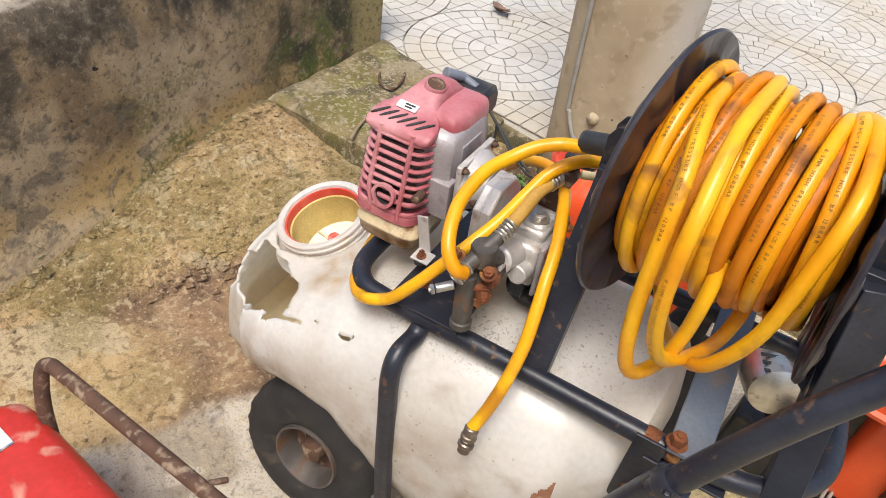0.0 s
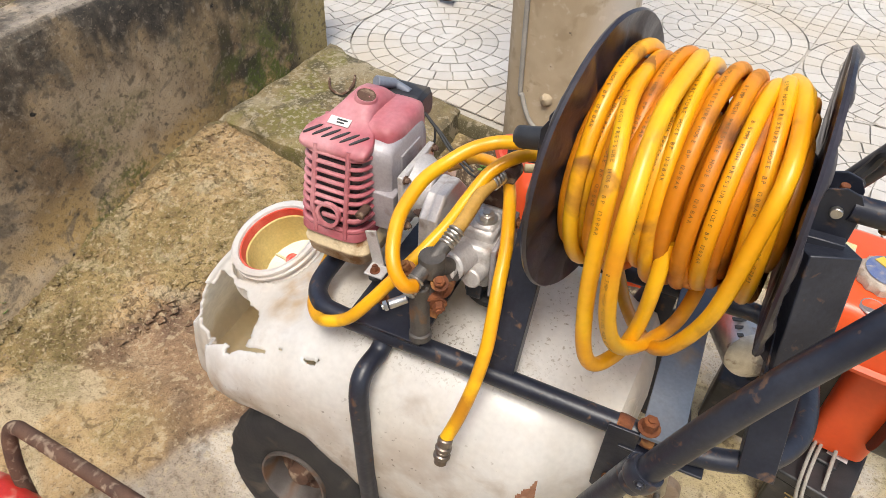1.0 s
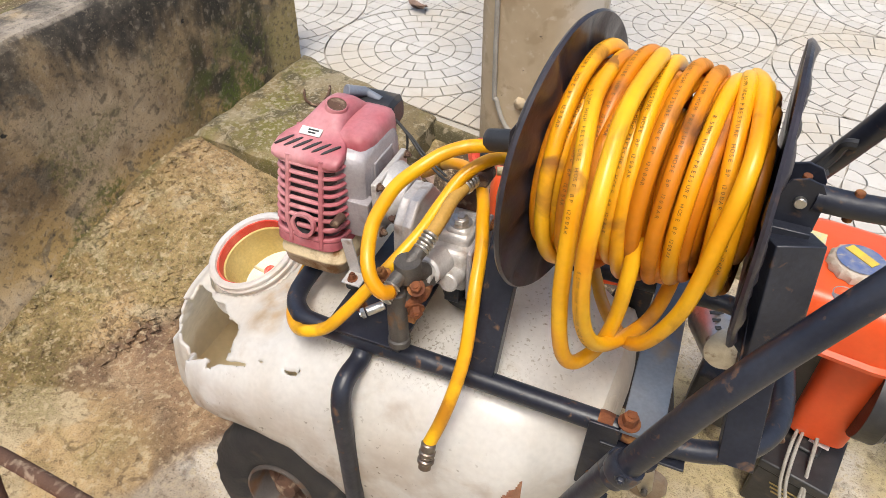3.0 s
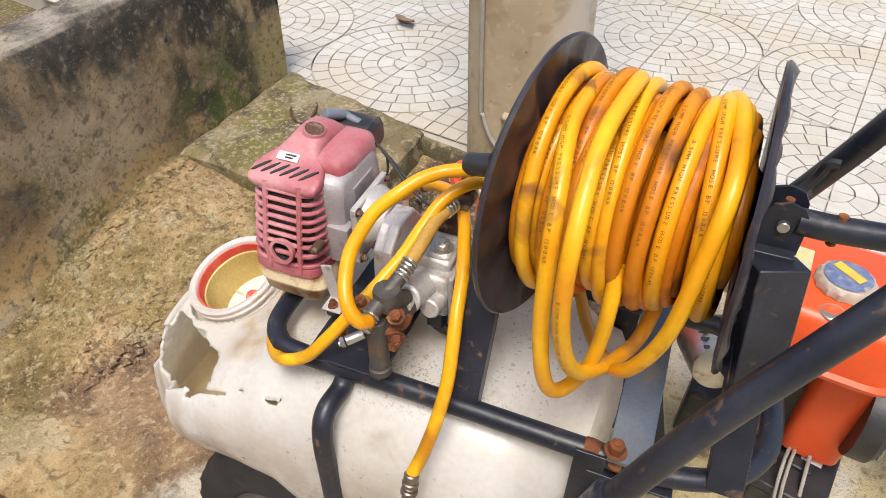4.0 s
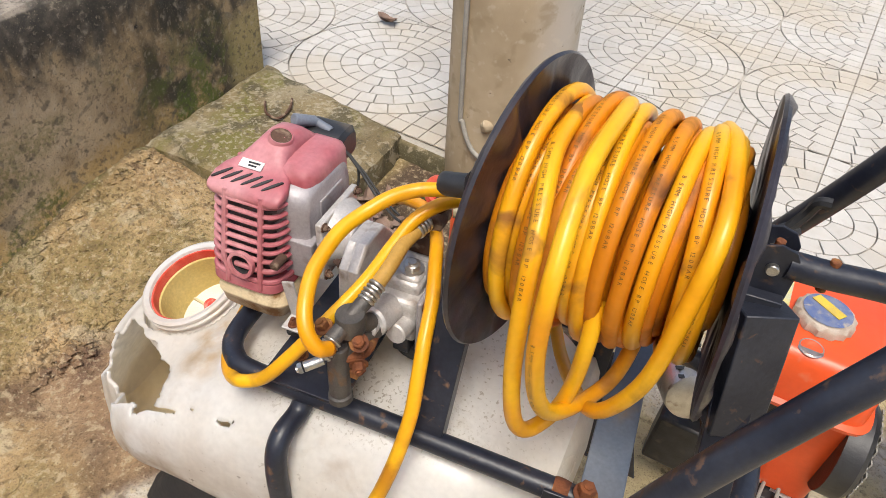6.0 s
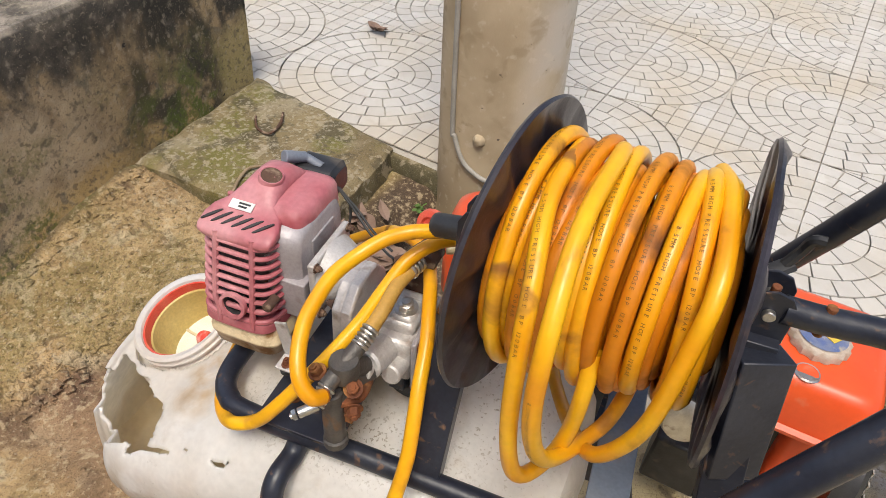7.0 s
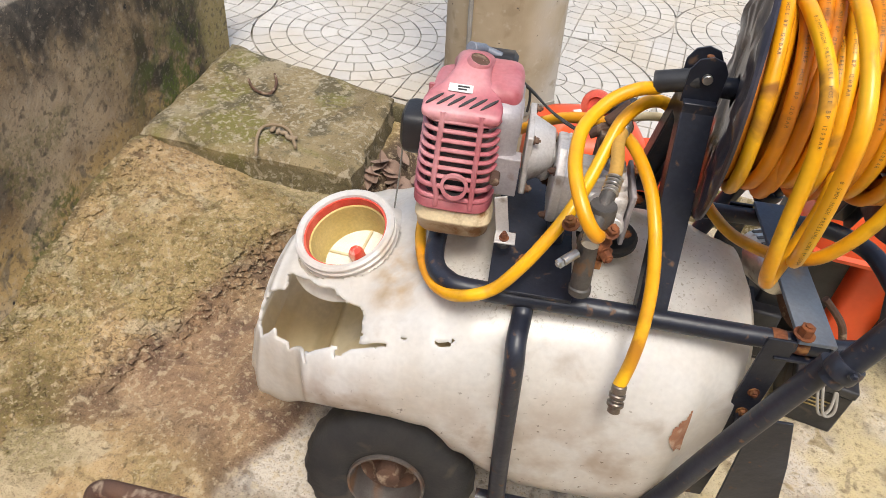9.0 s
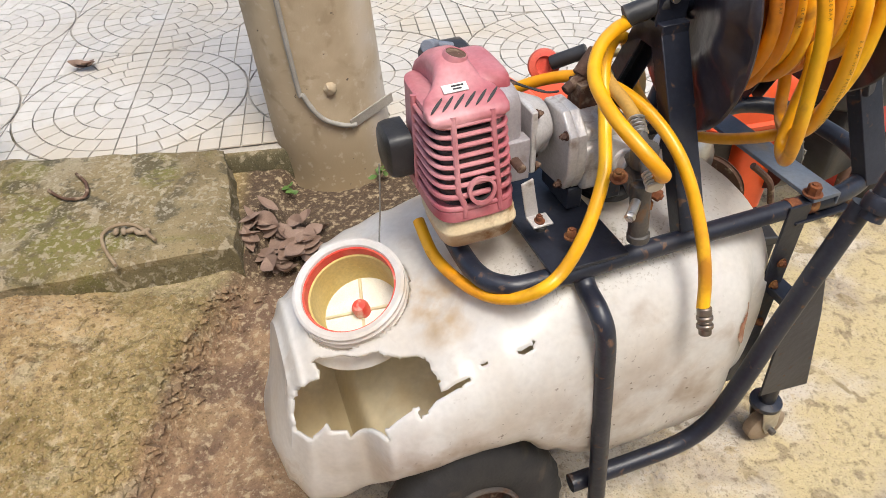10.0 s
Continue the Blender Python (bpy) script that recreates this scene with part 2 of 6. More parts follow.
def stain(m, centre, radii, colour, scale, lo, hi, share=1.0):
    """A stain, or shade put into the colour: a soft patch round a place, broken up by noise."""
    N, L = m.node_tree.nodes, m.node_tree.links
    b = N["Principled BSDF"]
    src = b.inputs["Base Color"].links[0].from_socket
    tc, sub, mul, ln = N.new("ShaderNodeTexCoord"), N.new("ShaderNodeVectorMath"), N.new("ShaderNodeVectorMath"), N.new("ShaderNodeVectorMath")
    sub.operation, mul.operation, ln.operation = "SUBTRACT", "MULTIPLY", "LENGTH"
    L.new(tc.outputs["Object"], sub.inputs[0])
    sub.inputs[1].default_value = centre
    L.new(sub.outputs[0], mul.inputs[0])
    mul.inputs[1].default_value = [1 / r for r in radii]
    L.new(mul.outputs[0], ln.inputs[0])
    fall, n, thr, m1, x = N.new("ShaderNodeMapRange"), N.new("ShaderNodeTexNoise"), N.new("ShaderNodeMapRange"), N.new("ShaderNodeMath"), N.new("ShaderNodeMix")
    for i, v in enumerate((1.0, 0.2, 0.0, share)):
        fall.inputs[i + 1].default_value = v
    L.new(ln.outputs["Value"], fall.inputs[0])
    n.inputs["Scale"].default_value, n.inputs["Detail"].default_value = scale, 8
    L.new(tc.outputs["Object"], n.inputs["Vector"])
    thr.inputs[1].default_value, thr.inputs[2].default_value = lo, hi
    L.new(n.outputs[0], thr.inputs[0])
    m1.operation = "MULTIPLY"
    L.new(fall.outputs[0], m1.inputs[0])
    L.new(thr.outputs[0], m1.inputs[1])
    x.data_type = "RGBA"
    L.new(m1.outputs[0], x.inputs[0])
    L.new(src, x.inputs[6])
    x.inputs[7].default_value = (*colour, 1)
    L.new(x.outputs[2], b.inputs["Base Color"])


stain(PLASTIC, (-0.165, 0.055, 0.49), (0.05, 0.075, 0.06), (0.62, 0.38, 0.10), 26, 0.42, 0.62, 0.8)
stain(PLASTIC, (0.03, 0.035, 0.51), (0.20, 0.075, 0.03), (0.26, 0.19, 0.11), 260, 0.57, 0.64, 0.7)
stain(PLASTIC, (0.02, 0.10, 0.51), (0.17, 0.09, 0.03), (0.42, 0.33, 0.22), 16, 0.40, 0.62, 0.7)
stain(PLASTIC, (0.20, 0.13, 0.51), (0.12, 0.15, 0.03), (0.34, 0.26, 0.17), 220, 0.60, 0.67, 0.6)
stain(PLASTIC, (0.10, -0.075, 0.32), (0.30, 0.04, 0.16), (0.56, 0.44, 0.33), 14, 0.44, 0.64, 0.75)
stain(PLASTIC, (-0.22, -0.07, 0.34), (0.20, 0.05, 0.10), (0.56, 0.44, 0.33), 18, 0.44, 0.64, 0.75)
stain(PLASTIC, (0.05, -0.075, 0.3), (0.45, 0.05, 0.25), (0.20, 0.13, 0.08), 120, 0.66, 0.71, 0.8)
# Yellowish light inside the tank, put into the colour of its lower half.
stain(TANK_IN, (-0.2, 0.13, 0.22), (0.5, 0.3, 0.17), (0.84, 0.74, 0.50), 8, 0.25, 0.5, 0.7)
stain(CREAM, (-0.10, 0.08, 0.552), (0.2, 0.2, 0.034), (0.30, 0.13, 0.035), 12, 0.28, 0.40, 0.95)
# Shade on the lower hose runs, put into the colour as browner patches.
stain(HOSE, (0.130, -0.045, 0.53), (0.05, 0.07, 0.07), (0.36, 0.13, 0.008), 34, 0.36, 0.58, 0.85)
stain(HOSE, (0.285, 0.06, 0.60), (0.12, 0.14, 0.065), (0.44, 0.17, 0.010), 14, 0.34, 0.56, 0.9)
stain(HOSE, (-0.05, 0.0, 0.545), (0.10, 0.07, 0.045), (0.40, 0.15, 0.008), 26, 0.40, 0.60, 0.85)
let_light_through(PLASTIC, 0.48)
let_light_through(TANK_IN, 0.78)
let_light_through(PLASTIC_IN, 0.30)
let_light_through(BASKET, 0.25)

# cart pose: its length runs along local x, handle end towards plus x
CART = pose(-0.19, 0.62, 0.0, 0, 0, 13)


class Nodes:
    """Small helper for surfaces whose stains follow the place itself."""

    def __init__(self, name):
        self.m = bpy.data.materials.new(name)
        self.m.use_nodes = True
        self.N, self.L = self.m.node_tree.nodes, self.m.node_tree.links
        self.b = self.N["Principled BSDF"]
        g = self.N.new("ShaderNodeNewGeometry")
        self.pos = g.outputs["Position"]
        sx = self.N.new("ShaderNodeSeparateXYZ")
        self.L.new(self.pos, sx.inputs[0])
        self.xyz = sx.outputs

    def put(self, sock, v):
        if hasattr(v, "is_linked"):
            self.L.new(v, sock)
        else:
            sock.default_value = v

    def math(self, op, a, b=0.0):
        n = self.N.new("ShaderNodeMath")
        n.operation = op
        self.put(n.inputs[0], a)
        self.put(n.inputs[1], b)
        return n.outputs[0]

    def ramp(self, v, lo, hi, a=0.0, b=1.0):
        n = self.N.new("ShaderNodeMapRange")
        n.interpolation_type = "SMOOTHSTEP"
        self.put(n.inputs[0], v)
        for i, x in enumerate((lo, hi, a, b)):
            n.inputs[i + 1].default_value = x
        return n.outputs[0]

    def noise(self, scale, off=0.0, detail=8.0, distort=0.0, stretch=None):
        n = self.N.new("ShaderNodeTexNoise")
        n.noise_dimensions = "4D"
        n.inputs["W"].default_value = off
        n.inputs["Scale"].default_value, n.inputs["Detail"].default_value, n.inputs["Distortion"].default_value = scale, detail, distort
        src = self.pos
        if stretch:
            mp = self.N.new("ShaderNodeMapping")
            mp.inputs["Scale"].default_value = stretch
            self.L.new(self.pos, mp.inputs[0])
            src = mp.outputs[0]
        self.L.new(src, n.inputs["Vector"])
        return n.outputs[0]

    def mix(self, f, a, b):
        n = self.N.new("ShaderNodeMix")
        n.data_type = "RGBA"
        self.put(n.inputs[0], f)
        for i, v in ((6, a), (7, b)):
            self.put(n.inputs[i], v if hasattr(v, "is_linked") else (*v, 1))
        return n.outputs[2]

    def done(self, col, rough=0.85, bumps=()):
        self.L.new(col, self.b.inputs["Base Color"])
        self.put(self.b.inputs["Roughness"], rough)
        prev = None
        for h, strength, dist in bumps:
            n = self.N.new("ShaderNodeBump")
            n.inputs["Strength"].default_value, n.inputs["Distance"].default_value = strength, dist
            self.L.new(h, n.inputs["Height"])
            if prev:
                self.L.new(prev, n.inputs["Normal"])
            prev = n.outputs[0]
        if prev:
            self.L.new(prev, self.b.inputs["Normal"])
        return self.m


def soil_material():
    k = Nodes("trodden_soil")
    x, y, z = k.xyz
    big, mid, fine = k.noise(2.6, 1.0), k.noise(9, 2.0), k.noise(60, 3.0)
    grit, crumb = k.noise(300, 4.0, 5), k.noise(120, 6.0, 6)
    col = k.mix(k.ramp(mid, 0.40, 0.60), (0.465, 0.330, 0.168), (0.335, 0.225, 0.108))
    col = k.mix(k.ramp(k.noise(6.5, 7.0, 12, 0.8), 0.52, 0.57), col, (0.448, 0.354, 0.215))
    col = k.mix(k.math("MULTIPLY", k.ramp(k.noise(4.2, 5.0, 12, 0.9), 0.53, 0.62), 0.85), col, (0.136, 0.085, 0.046))
    col = k.mix(k.math("MULTIPLY", k.ramp(k.noise(22, 17.0, 10, 1.2), 0.57, 0.63), 0.75), col, (0.152, 0.096, 0.048))
    moss = k.math("MULTIPLY", k.ramp(k.math("ADD", k.noise(3.0, 9.0, 12, 0.6), k.ramp(y, 0.55, 1.0, 0.0, 0.09)), 0.47, 0.58), k.ramp(crumb, 0.22, 0.62))
    moss = k.math("MULTIPLY", moss, k.ramp(x, -0.62, -0.78))
    col = k.mix(k.math("MULTIPLY", moss, 0.62), col, (0.150, 0.126, 0.028))
    # smooth reddish earth between the raised mossy bed and the tank
    edge = k.math("ADD", k.math("ADD", x, k.math("MULTIPLY", y, -0.27)), k.math("MULTIPLY", mid, 0.06))
    red = k.math("MULTIPLY", k.ramp(edge, -1.10, -1.06), k.ramp(y, 0.45, 0.62))
    col = k.mix(k.math("MULTIPLY", red, k.ramp(big, 0.20, 0.5)), col, k.mix(k.ramp(k.noise(11, 23.0, 10, 0.6), 0.42, 0.6), (0.288, 0.181, 0.100), (0.160, 0.096, 0.059)))
    # worn concrete pad under the machines
    s = k.math("ADD", k.math("ADD", x, k.math("MULTIPLY", y, -0.30)), k.math("MULTIPLY", k.noise(7, 11.0, 6), 0.16))
    pad = k.ramp(s, -0.69, -0.65)
    stain = k.mix(k.ramp(k.noise(6, 13.0, 10, 0.5), 0.44, 0.58), (0.560, 0.500, 0.410), (0.380, 0.315, 0.235))
    stain = k.mix(k.ramp(k.noise(4, 15.0, 10, 0.7), 0.53, 0.60), stain, (0.264, 0.231, 0.192))
    stain = k.mix(k.ramp(k.noise(9, 27.0, 10, 0.7), 0.58, 0.63), stain, (0.592, 0.524, 0.414))
    stain = k.mix(k.math("MULTIPLY", k.ramp(x, -0.3, 0.2), k.ramp(k.noise(5, 19.0, 9), 0.40, 0.56)), stain, (0.528, 0.431, 0.237))
    stain = k.mix(k.math("MULTIPLY", k.ramp(x, -0.2, 0.2), k.ramp(k.noise(16, 29.0, 10, 0.8), 0.57, 0.62)), stain, (0.320, 0.254, 0.148))
    col = k.mix(pad, col, stain)
    pit = k.math("MULTIPLY", k.ramp(y, 1.16, 1.30), k.math("MULTIPLY", k.ramp(x, -0.82, -0.76), k.ramp(x, 0.15, -0.15)))
    col = k.mix(pit, col, k.mix(k.ramp(fine, 0.4, 0.65), (0.064, 0.040, 0.024), (0.128, 0.085, 0.048)))
    foot = k.math("ADD", k.math("ADD", x, k.math("MULTIPLY", y, 0.185)), k.math("MULTIPLY", k.noise(14, 41.0, 10, 0.8), 0.10))
    col = k.mix(k.math("MULTIPLY", k.ramp(foot, -1.025, -1.065), 0.8), col, k.mix(k.ramp(mid, 0.45, 0.55), (0.075, 0.052, 0.026), (0.095, 0.088, 0.022)))
    far = k.ramp(y, 2.2, 2.6)
    col = k.mix(far, col, (0.416, 0.370, 0.311))
    col = k.mix(k.ramp(fine, 0.53, 0.66, 0.0, 0.6), col, (0.500, 0.400, 0.250))
    col = k.mix(k.ramp(fine, 0.46, 0.33, 0.0, 0.5), col, (0.125, 0.082, 0.042))
    col = k.mix(k.ramp(crumb, 0.57, 0.66, 0.0, 0.45), col, (0.520, 0.420, 0.270))
    col = k.mix(k.ramp(crumb, 0.42, 0.33, 0.0, 0.38), col, (0.110, 0.074, 0.040))
    col = k.mix(k.ramp(grit, 0.60, 0.70, 0.0, 0.4), col, (0.48, 0.375, 0.235))
    col = k.mix(k.ramp(grit, 0.43, 0.32, 0.0, 0.6), col, (0.080, 0.054, 0.030))
    return k.done(col, 0.9, ((mid, 0.45, 0.03), (fine, 0.75, 0.010), (crumb, 0.7, 0.005), (grit, 0.7, 0.003)))


def wall_material():
    k = Nodes("mouldy_render")
    x, y, z = k.xyz
    mid, fine, grit = k.noise(5, 1.0, 12, 0.5), k.noise(38, 2.0), k.noise(230, 3.0, 5)
    col = k.mix(k.ramp(k.noise(9, 4.0, 12, 0.4), 0.40, 0.60), (0.38, 0.275, 0.150), (0.22, 0.155, 0.085))
    low = k.ramp(k.math("ADD", z, k.math("MULTIPLY", mid, 0.22)), 0.34, 0.22)
    col = k.mix(k.math("MULTIPLY", low, 0.85), col, (0.46, 0.31, 0.12))
    pale = k.math("MULTIPLY", k.ramp(k.noise(3.1, 21.0, 12, 0.9), 0.42, 0.56), k.math("MULTIPLY", k.ramp(y, 1.25, 0.95), k.ramp(z, 0.46, 0.36)))
    col = k.mix(k.math("MULTIPLY", pale, 0.8), col, (0.50, 0.39, 0.25))
    col = k.mix(k.math("MULTIPLY", k.ramp(k.noise(12, 33.0, 12, 0.9), 0.56, 0.64), 0.7), col, (0.15, 0.13, 0.095))
    streak = k.noise(7, 6.0, 12, 0.4, (1, 1, 0.28))
    top = k.ramp(k.math("ADD", z, k.math("MULTIPLY", k.math("SUBTRACT", streak, 0.5), 0.75)), 0.40, 0.50)
    col = k.mix(k.math("MULTIPLY", top, k.ramp(y, 0.35, 1.0, 0.72, 0.96)), col, k.mix(k.ramp(fine, 0.35, 0.65), (0.030, 0.028, 0.025), (0.10, 0.085, 0.065)))
    endk = k.math("MULTIPLY", k.ramp(y, 1.0, 1.35), k.ramp(k.noise(6, 8.0, 12, 0.6), 0.42, 0.52))
    col = k.mix(k.math("MULTIPLY", endk, 0.94), col, (0.030, 0.027, 0.020))
    moss = k.math("MULTIPLY", k.ramp(k.noise(4.5, 14.0, 12, 0.5), 0.48, 0.56), k.ramp(z, 0.45, 0.12))
    moss = k.math("MULTIPLY", moss, k.ramp(k.noise(90, 15.0, 5), 0.38, 0.55))
    col = k.mix(k.math("MULTIPLY", moss, 0.85), col, (0.12, 0.13, 0.028))
    green = k.math("MULTIPLY", k.math("MULTIPLY", k.ramp(y, 1.12, 1.3), k.ramp(y, 1.62, 1.5)), k.math("MULTIPLY", k.ramp(z, 0.42, 0.18), k.ramp(k.noise(16, 44.0, 10, 0.7), 0.42, 0.56)))
    col = k.mix(k.math("MULTIPLY", green, 0.8), col, (0.085, 0.115, 0.018))
    bare = k.math("MULTIPLY", k.ramp(y, 1.50, 1.60), k.ramp(k.math("ADD", z, k.math("MULTIPLY", mid, 0.2)), 0.46, 0.38))
    col = k.mix(k.math("MULTIPLY", bare, 0.75), col, (0.40, 0.315, 0.135))
    pits = k.ramp(k.noise(34, 52.0, 2), 0.73, 0.76)
    col = k.mix(pits, col, (0.02, 0.018, 0.014))
    toppale = k.math("MULTIPLY", k.ramp(z, 0.552, 0.557), k.ramp(k.noise(9, 31.0), 0.4, 0.6))
    col = k.mix(k.math("MULTIPLY", toppale, 0.7), col, (0.42, 0.36, 0.29))
    col = k.mix(k.ramp(fine, 0.56, 0.70, 0.0, 0.32), col, (0.50, 0.42, 0.31))
    col = k.mix(k.ramp(fine, 0.46, 0.33, 0.0, 0.6), col, (0.06, 0.052, 0.04))
    veil = k.noise(75, 58.0, 8, 0.6)
    col = k.mix(k.ramp(veil, 0.57, 0.66, 0.0, 0.22), col, (0.50, 0.42, 0.30))
    col = k.mix(k.ramp(veil, 0.44, 0.36, 0.0, 0.5), col, (0.065, 0.055, 0.042))
    col = k.mix(k.ramp(grit, 0.60, 0.72, 0.0, 0.4), col, (0.52, 0.42, 0.28))
    col = k.mix(k.ramp(grit, 0.42, 0.32, 0.0, 0.5), col, (0.06, 0.05, 0.04))
    return k.done(col, 0.92, ((mid, 0.4, 0.02), (fine, 0.7, 0.008), (grit, 0.7, 0.003)))


def slab_material():
    k = Nodes("mossy_concrete")
    x, y, z = k.xyz
    mid, fine, grit = k.noise(6, 1.0, 10, 0.4), k.noise(50, 2.0), k.noise(260, 3.0, 5)
    col = k.mix(k.ramp(mid, 0.38, 0.62), (0.265, 0.205, 0.105), (0.175, 0.130, 0.062))
    col = k.mix(k.ramp(k.noise(5, 5.0, 9, 0.5), 0.50, 0.66), col, (0.32, 0.265, 0.17))
    moss = k.math("MULTIPLY", k.ramp(k.noise(4.0, 9.0, 12, 0.7), 0.50, 0.62), k.ramp(fine, 0.3, 0.55))
    col = k.mix(k.math("MULTIPLY", moss, 0.85), col, (0.150, 0.138, 0.028))
    dark = k.ramp(k.noise(8, 12.0, 12, 0.9), 0.50, 0.60)
    col = k.mix(k.math("MULTIPLY", dark, 0.8), col, (0.085, 0.070, 0.038))
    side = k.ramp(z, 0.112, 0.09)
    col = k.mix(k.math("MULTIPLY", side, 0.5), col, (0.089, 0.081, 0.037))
    col = k.mix(k.ramp(k.noise(26, 18.0, 10, 0.8), 0.56, 0.62, 0.0, 0.7), col, (0.36, 0.30, 0.20))
    lichen = k.math("MULTIPLY", k.ramp(k.noise(70, 61.0, 6, 0.5), 0.54, 0.60), k.ramp(k.noise(3.4, 63.0, 6), 0.44, 0.58))
    col = k.mix(k.math("MULTIPLY", lichen, 0.5), col, (0.46, 0.41, 0.31))
    col = k.mix(k.ramp(fine, 0.44, 0.32, 0.0, 0.55), col, (0.059, 0.052, 0.030))
    col = k.mix(k.ramp(grit, 0.58, 0.68, 0.0, 0.5), col, (0.36, 0.32, 0.235))
    col = k.mix(k.ramp(grit, 0.43, 0.33, 0.0, 0.6), col, (0.052, 0.044, 0.026))
    return k.done(col, 0.92, ((mid, 0.4, 0.02), (fine, 0.8, 0.008), (grit, 0.8, 0.003)))


def pole_material():
    k = Nodes("cast_concrete_pole")
    x, y, z = k.xyz
    mid, fine, grit = k.noise(6, 1.0, 10, 0.3), k.noise(45, 2.0), k.noise(260, 3.0, 5)
    col = k.mix(k.ramp(mid, 0.36, 0.66), (0.50, 0.40, 0.265), (0.38, 0.295, 0.185))
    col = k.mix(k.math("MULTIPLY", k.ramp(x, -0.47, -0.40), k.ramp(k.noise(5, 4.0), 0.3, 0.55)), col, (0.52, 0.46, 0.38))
    low = k.ramp(k.math("ADD", z, k.math("MULTIPLY", mid, 0.2)), 0.32, 0.12)
    col = k.mix(k.math("MULTIPLY", low, 0.75), col, (0.22, 0.155, 0.08))
    col = k.mix(k.ramp(k.noise(14, 8.0, 10, 0.7), 0.54, 0.64, 0.0, 0.55), col, (0.30, 0.225, 0.13))
    col = k.mix(k.ramp(fine, 0.56, 0.68, 0.0, 0.35), col, (0.60, 0.52, 0.40))
    col = k.mix(k.ramp(k.noise(60, 6.0, 2), 0.70, 0.74), col, (0.13, 0.1, 0.07))
    return k.done(col, 0.85, ((mid, 0.2, 0.01), (fine, 0.3, 0.003), (grit, 0.4, 0.0012)))


def tile_material():
    k = Nodes("stamped_paving")
    oi = k.N.new("ShaderNodeObjectInfo")
    mid, fine, grit = k.noise(2.2, 1.0, 9, 0.4), k.noise(30, 2.0), k.noise(240, 3.0, 4)
    isl = k.N.new("ShaderNodeNewGeometry").outputs["Random Per Island"]
    col = k.mix(isl, (0.51, 0.48, 0.44), (0.58, 0.55, 0.50))
    col = k.mix(k.math("MULTIPLY", oi.outputs["Random"], 0.5), col, (0.48, 0.43, 0.36))
    col = k.mix(k.ramp(mid, 0.46, 0.64, 0.0, 0.75), col, (0.50, 0.43, 0.33))
    col = k.mix(k.ramp(k.noise(7, 9.0, 10, 0.6), 0.54, 0.66, 0.0, 0.6), col, (0.46, 0.42, 0.36))
    col = k.mix(k.ramp(fine, 0.55, 0.72, 0.0, 0.35), col, (0.42, 0.37, 0.30))
    return k.done(col, 0.75, ((fine, 0.3, 0.003), (grit, 0.3, 0.001)))


SOIL, WALL, SLAB, POLE, TILE = soil_material(), wall_material(), slab_material(), pole_material(), tile_material()
JOINT = mat("paving_joint", (0.47, 0.43, 0.37), (0.40, 0.36, 0.30), 8, (0.3, 0.7), 0.9, 0, (0.12, 0.10, 0.06), 5, (0.58, 0.7), 0.3, 200)


# ---------- ground ----------
def bed_edge(y):
    return -0.755 - 0.27 * (1.27 - y)


def sstep(a, b, x):
    t = min(1, max(0, (x - a) / (b - a)))
    return t * t * (3 - 2 * t)


def ground_height(x, y):
    if y > 1.9 or x < -1.6 or x > 1.6 or y < -1.2:
        return 0.0
    q = Vector((x, y, 0))
    w = 0.010 * noise.fractal(q * 5, 1.0, 2.0, 4) + 0.004 * noise.fractal(q * 30, 1.0, 2.0, 3)
    side = x - bed_edge(y) + 0.03 * noise.noise(q * 9)
    bed = sstep(0.02, -0.03, side) * sstep(0.40, 0.95, y)
    h = 0.050 * bed + 0.045 * sstep(-0.95, -1.3, x) * sstep(0.2, 0.9, y) + 0.03 * bed * sstep(0.75, 1.05, y) * sstep(1.22, 1.12, y)
    rough = 0.35 + 0.65 * sstep(-0.45, -0.7, x)
    return h + w * rough


def axis_steps(lo, hi, step, ends):
    a = list(np.arange(lo, hi + 1e-6, step))
    d = step
    left, right = [a[0]], [a[-1]]
    while right[-1] < ends:
        d *= 1.6
        right.append(right[-1] + d)
        left.append(left[-1] - d)
    return left[:0:-1] + a + right[1:]


xs, ys = axis_steps(-1.5, 1.3, 0.02, 400), axis_steps(-0.6, 1.74, 0.02, 400)
bm = bmesh.new()
grid = [[bm.verts.new((x, y, ground_height(x, y))) for x in xs] for y in ys]
for j in range(len(ys) - 1):
    for i in range(len(xs) - 1):
        bm.faces.new((grid[j][i], grid[j][i + 1], grid[j + 1][i + 1], grid[j + 1][i]))
tagged(part("ground", bm, SOIL), "trodden tan soil and worn concrete with moss patches", "ground", kind="structure")

# ---------- garden wall ----------
def wall_x(y):
    return -1.272 - 0.185 * (y - 0.85)


bm = bmesh.new()
cols = list(np.arange(-2.2, 1.7401, 0.06))
prof = [(0.035, -0.02), (0.022, 0.05), (0.012, 0.075), (0.0, 0.11), (0.0, 0.2), (0.0, 0.3), (0.0, 0.4), (0.0, 0.5), (-0.004, 0.545), (-0.018, 0.560), (-0.09, 0.562), (-0.14, 0.558), (-0.155, 0.54), (-0.157, 0.3), (-0.157, -0.02)]
rings = []
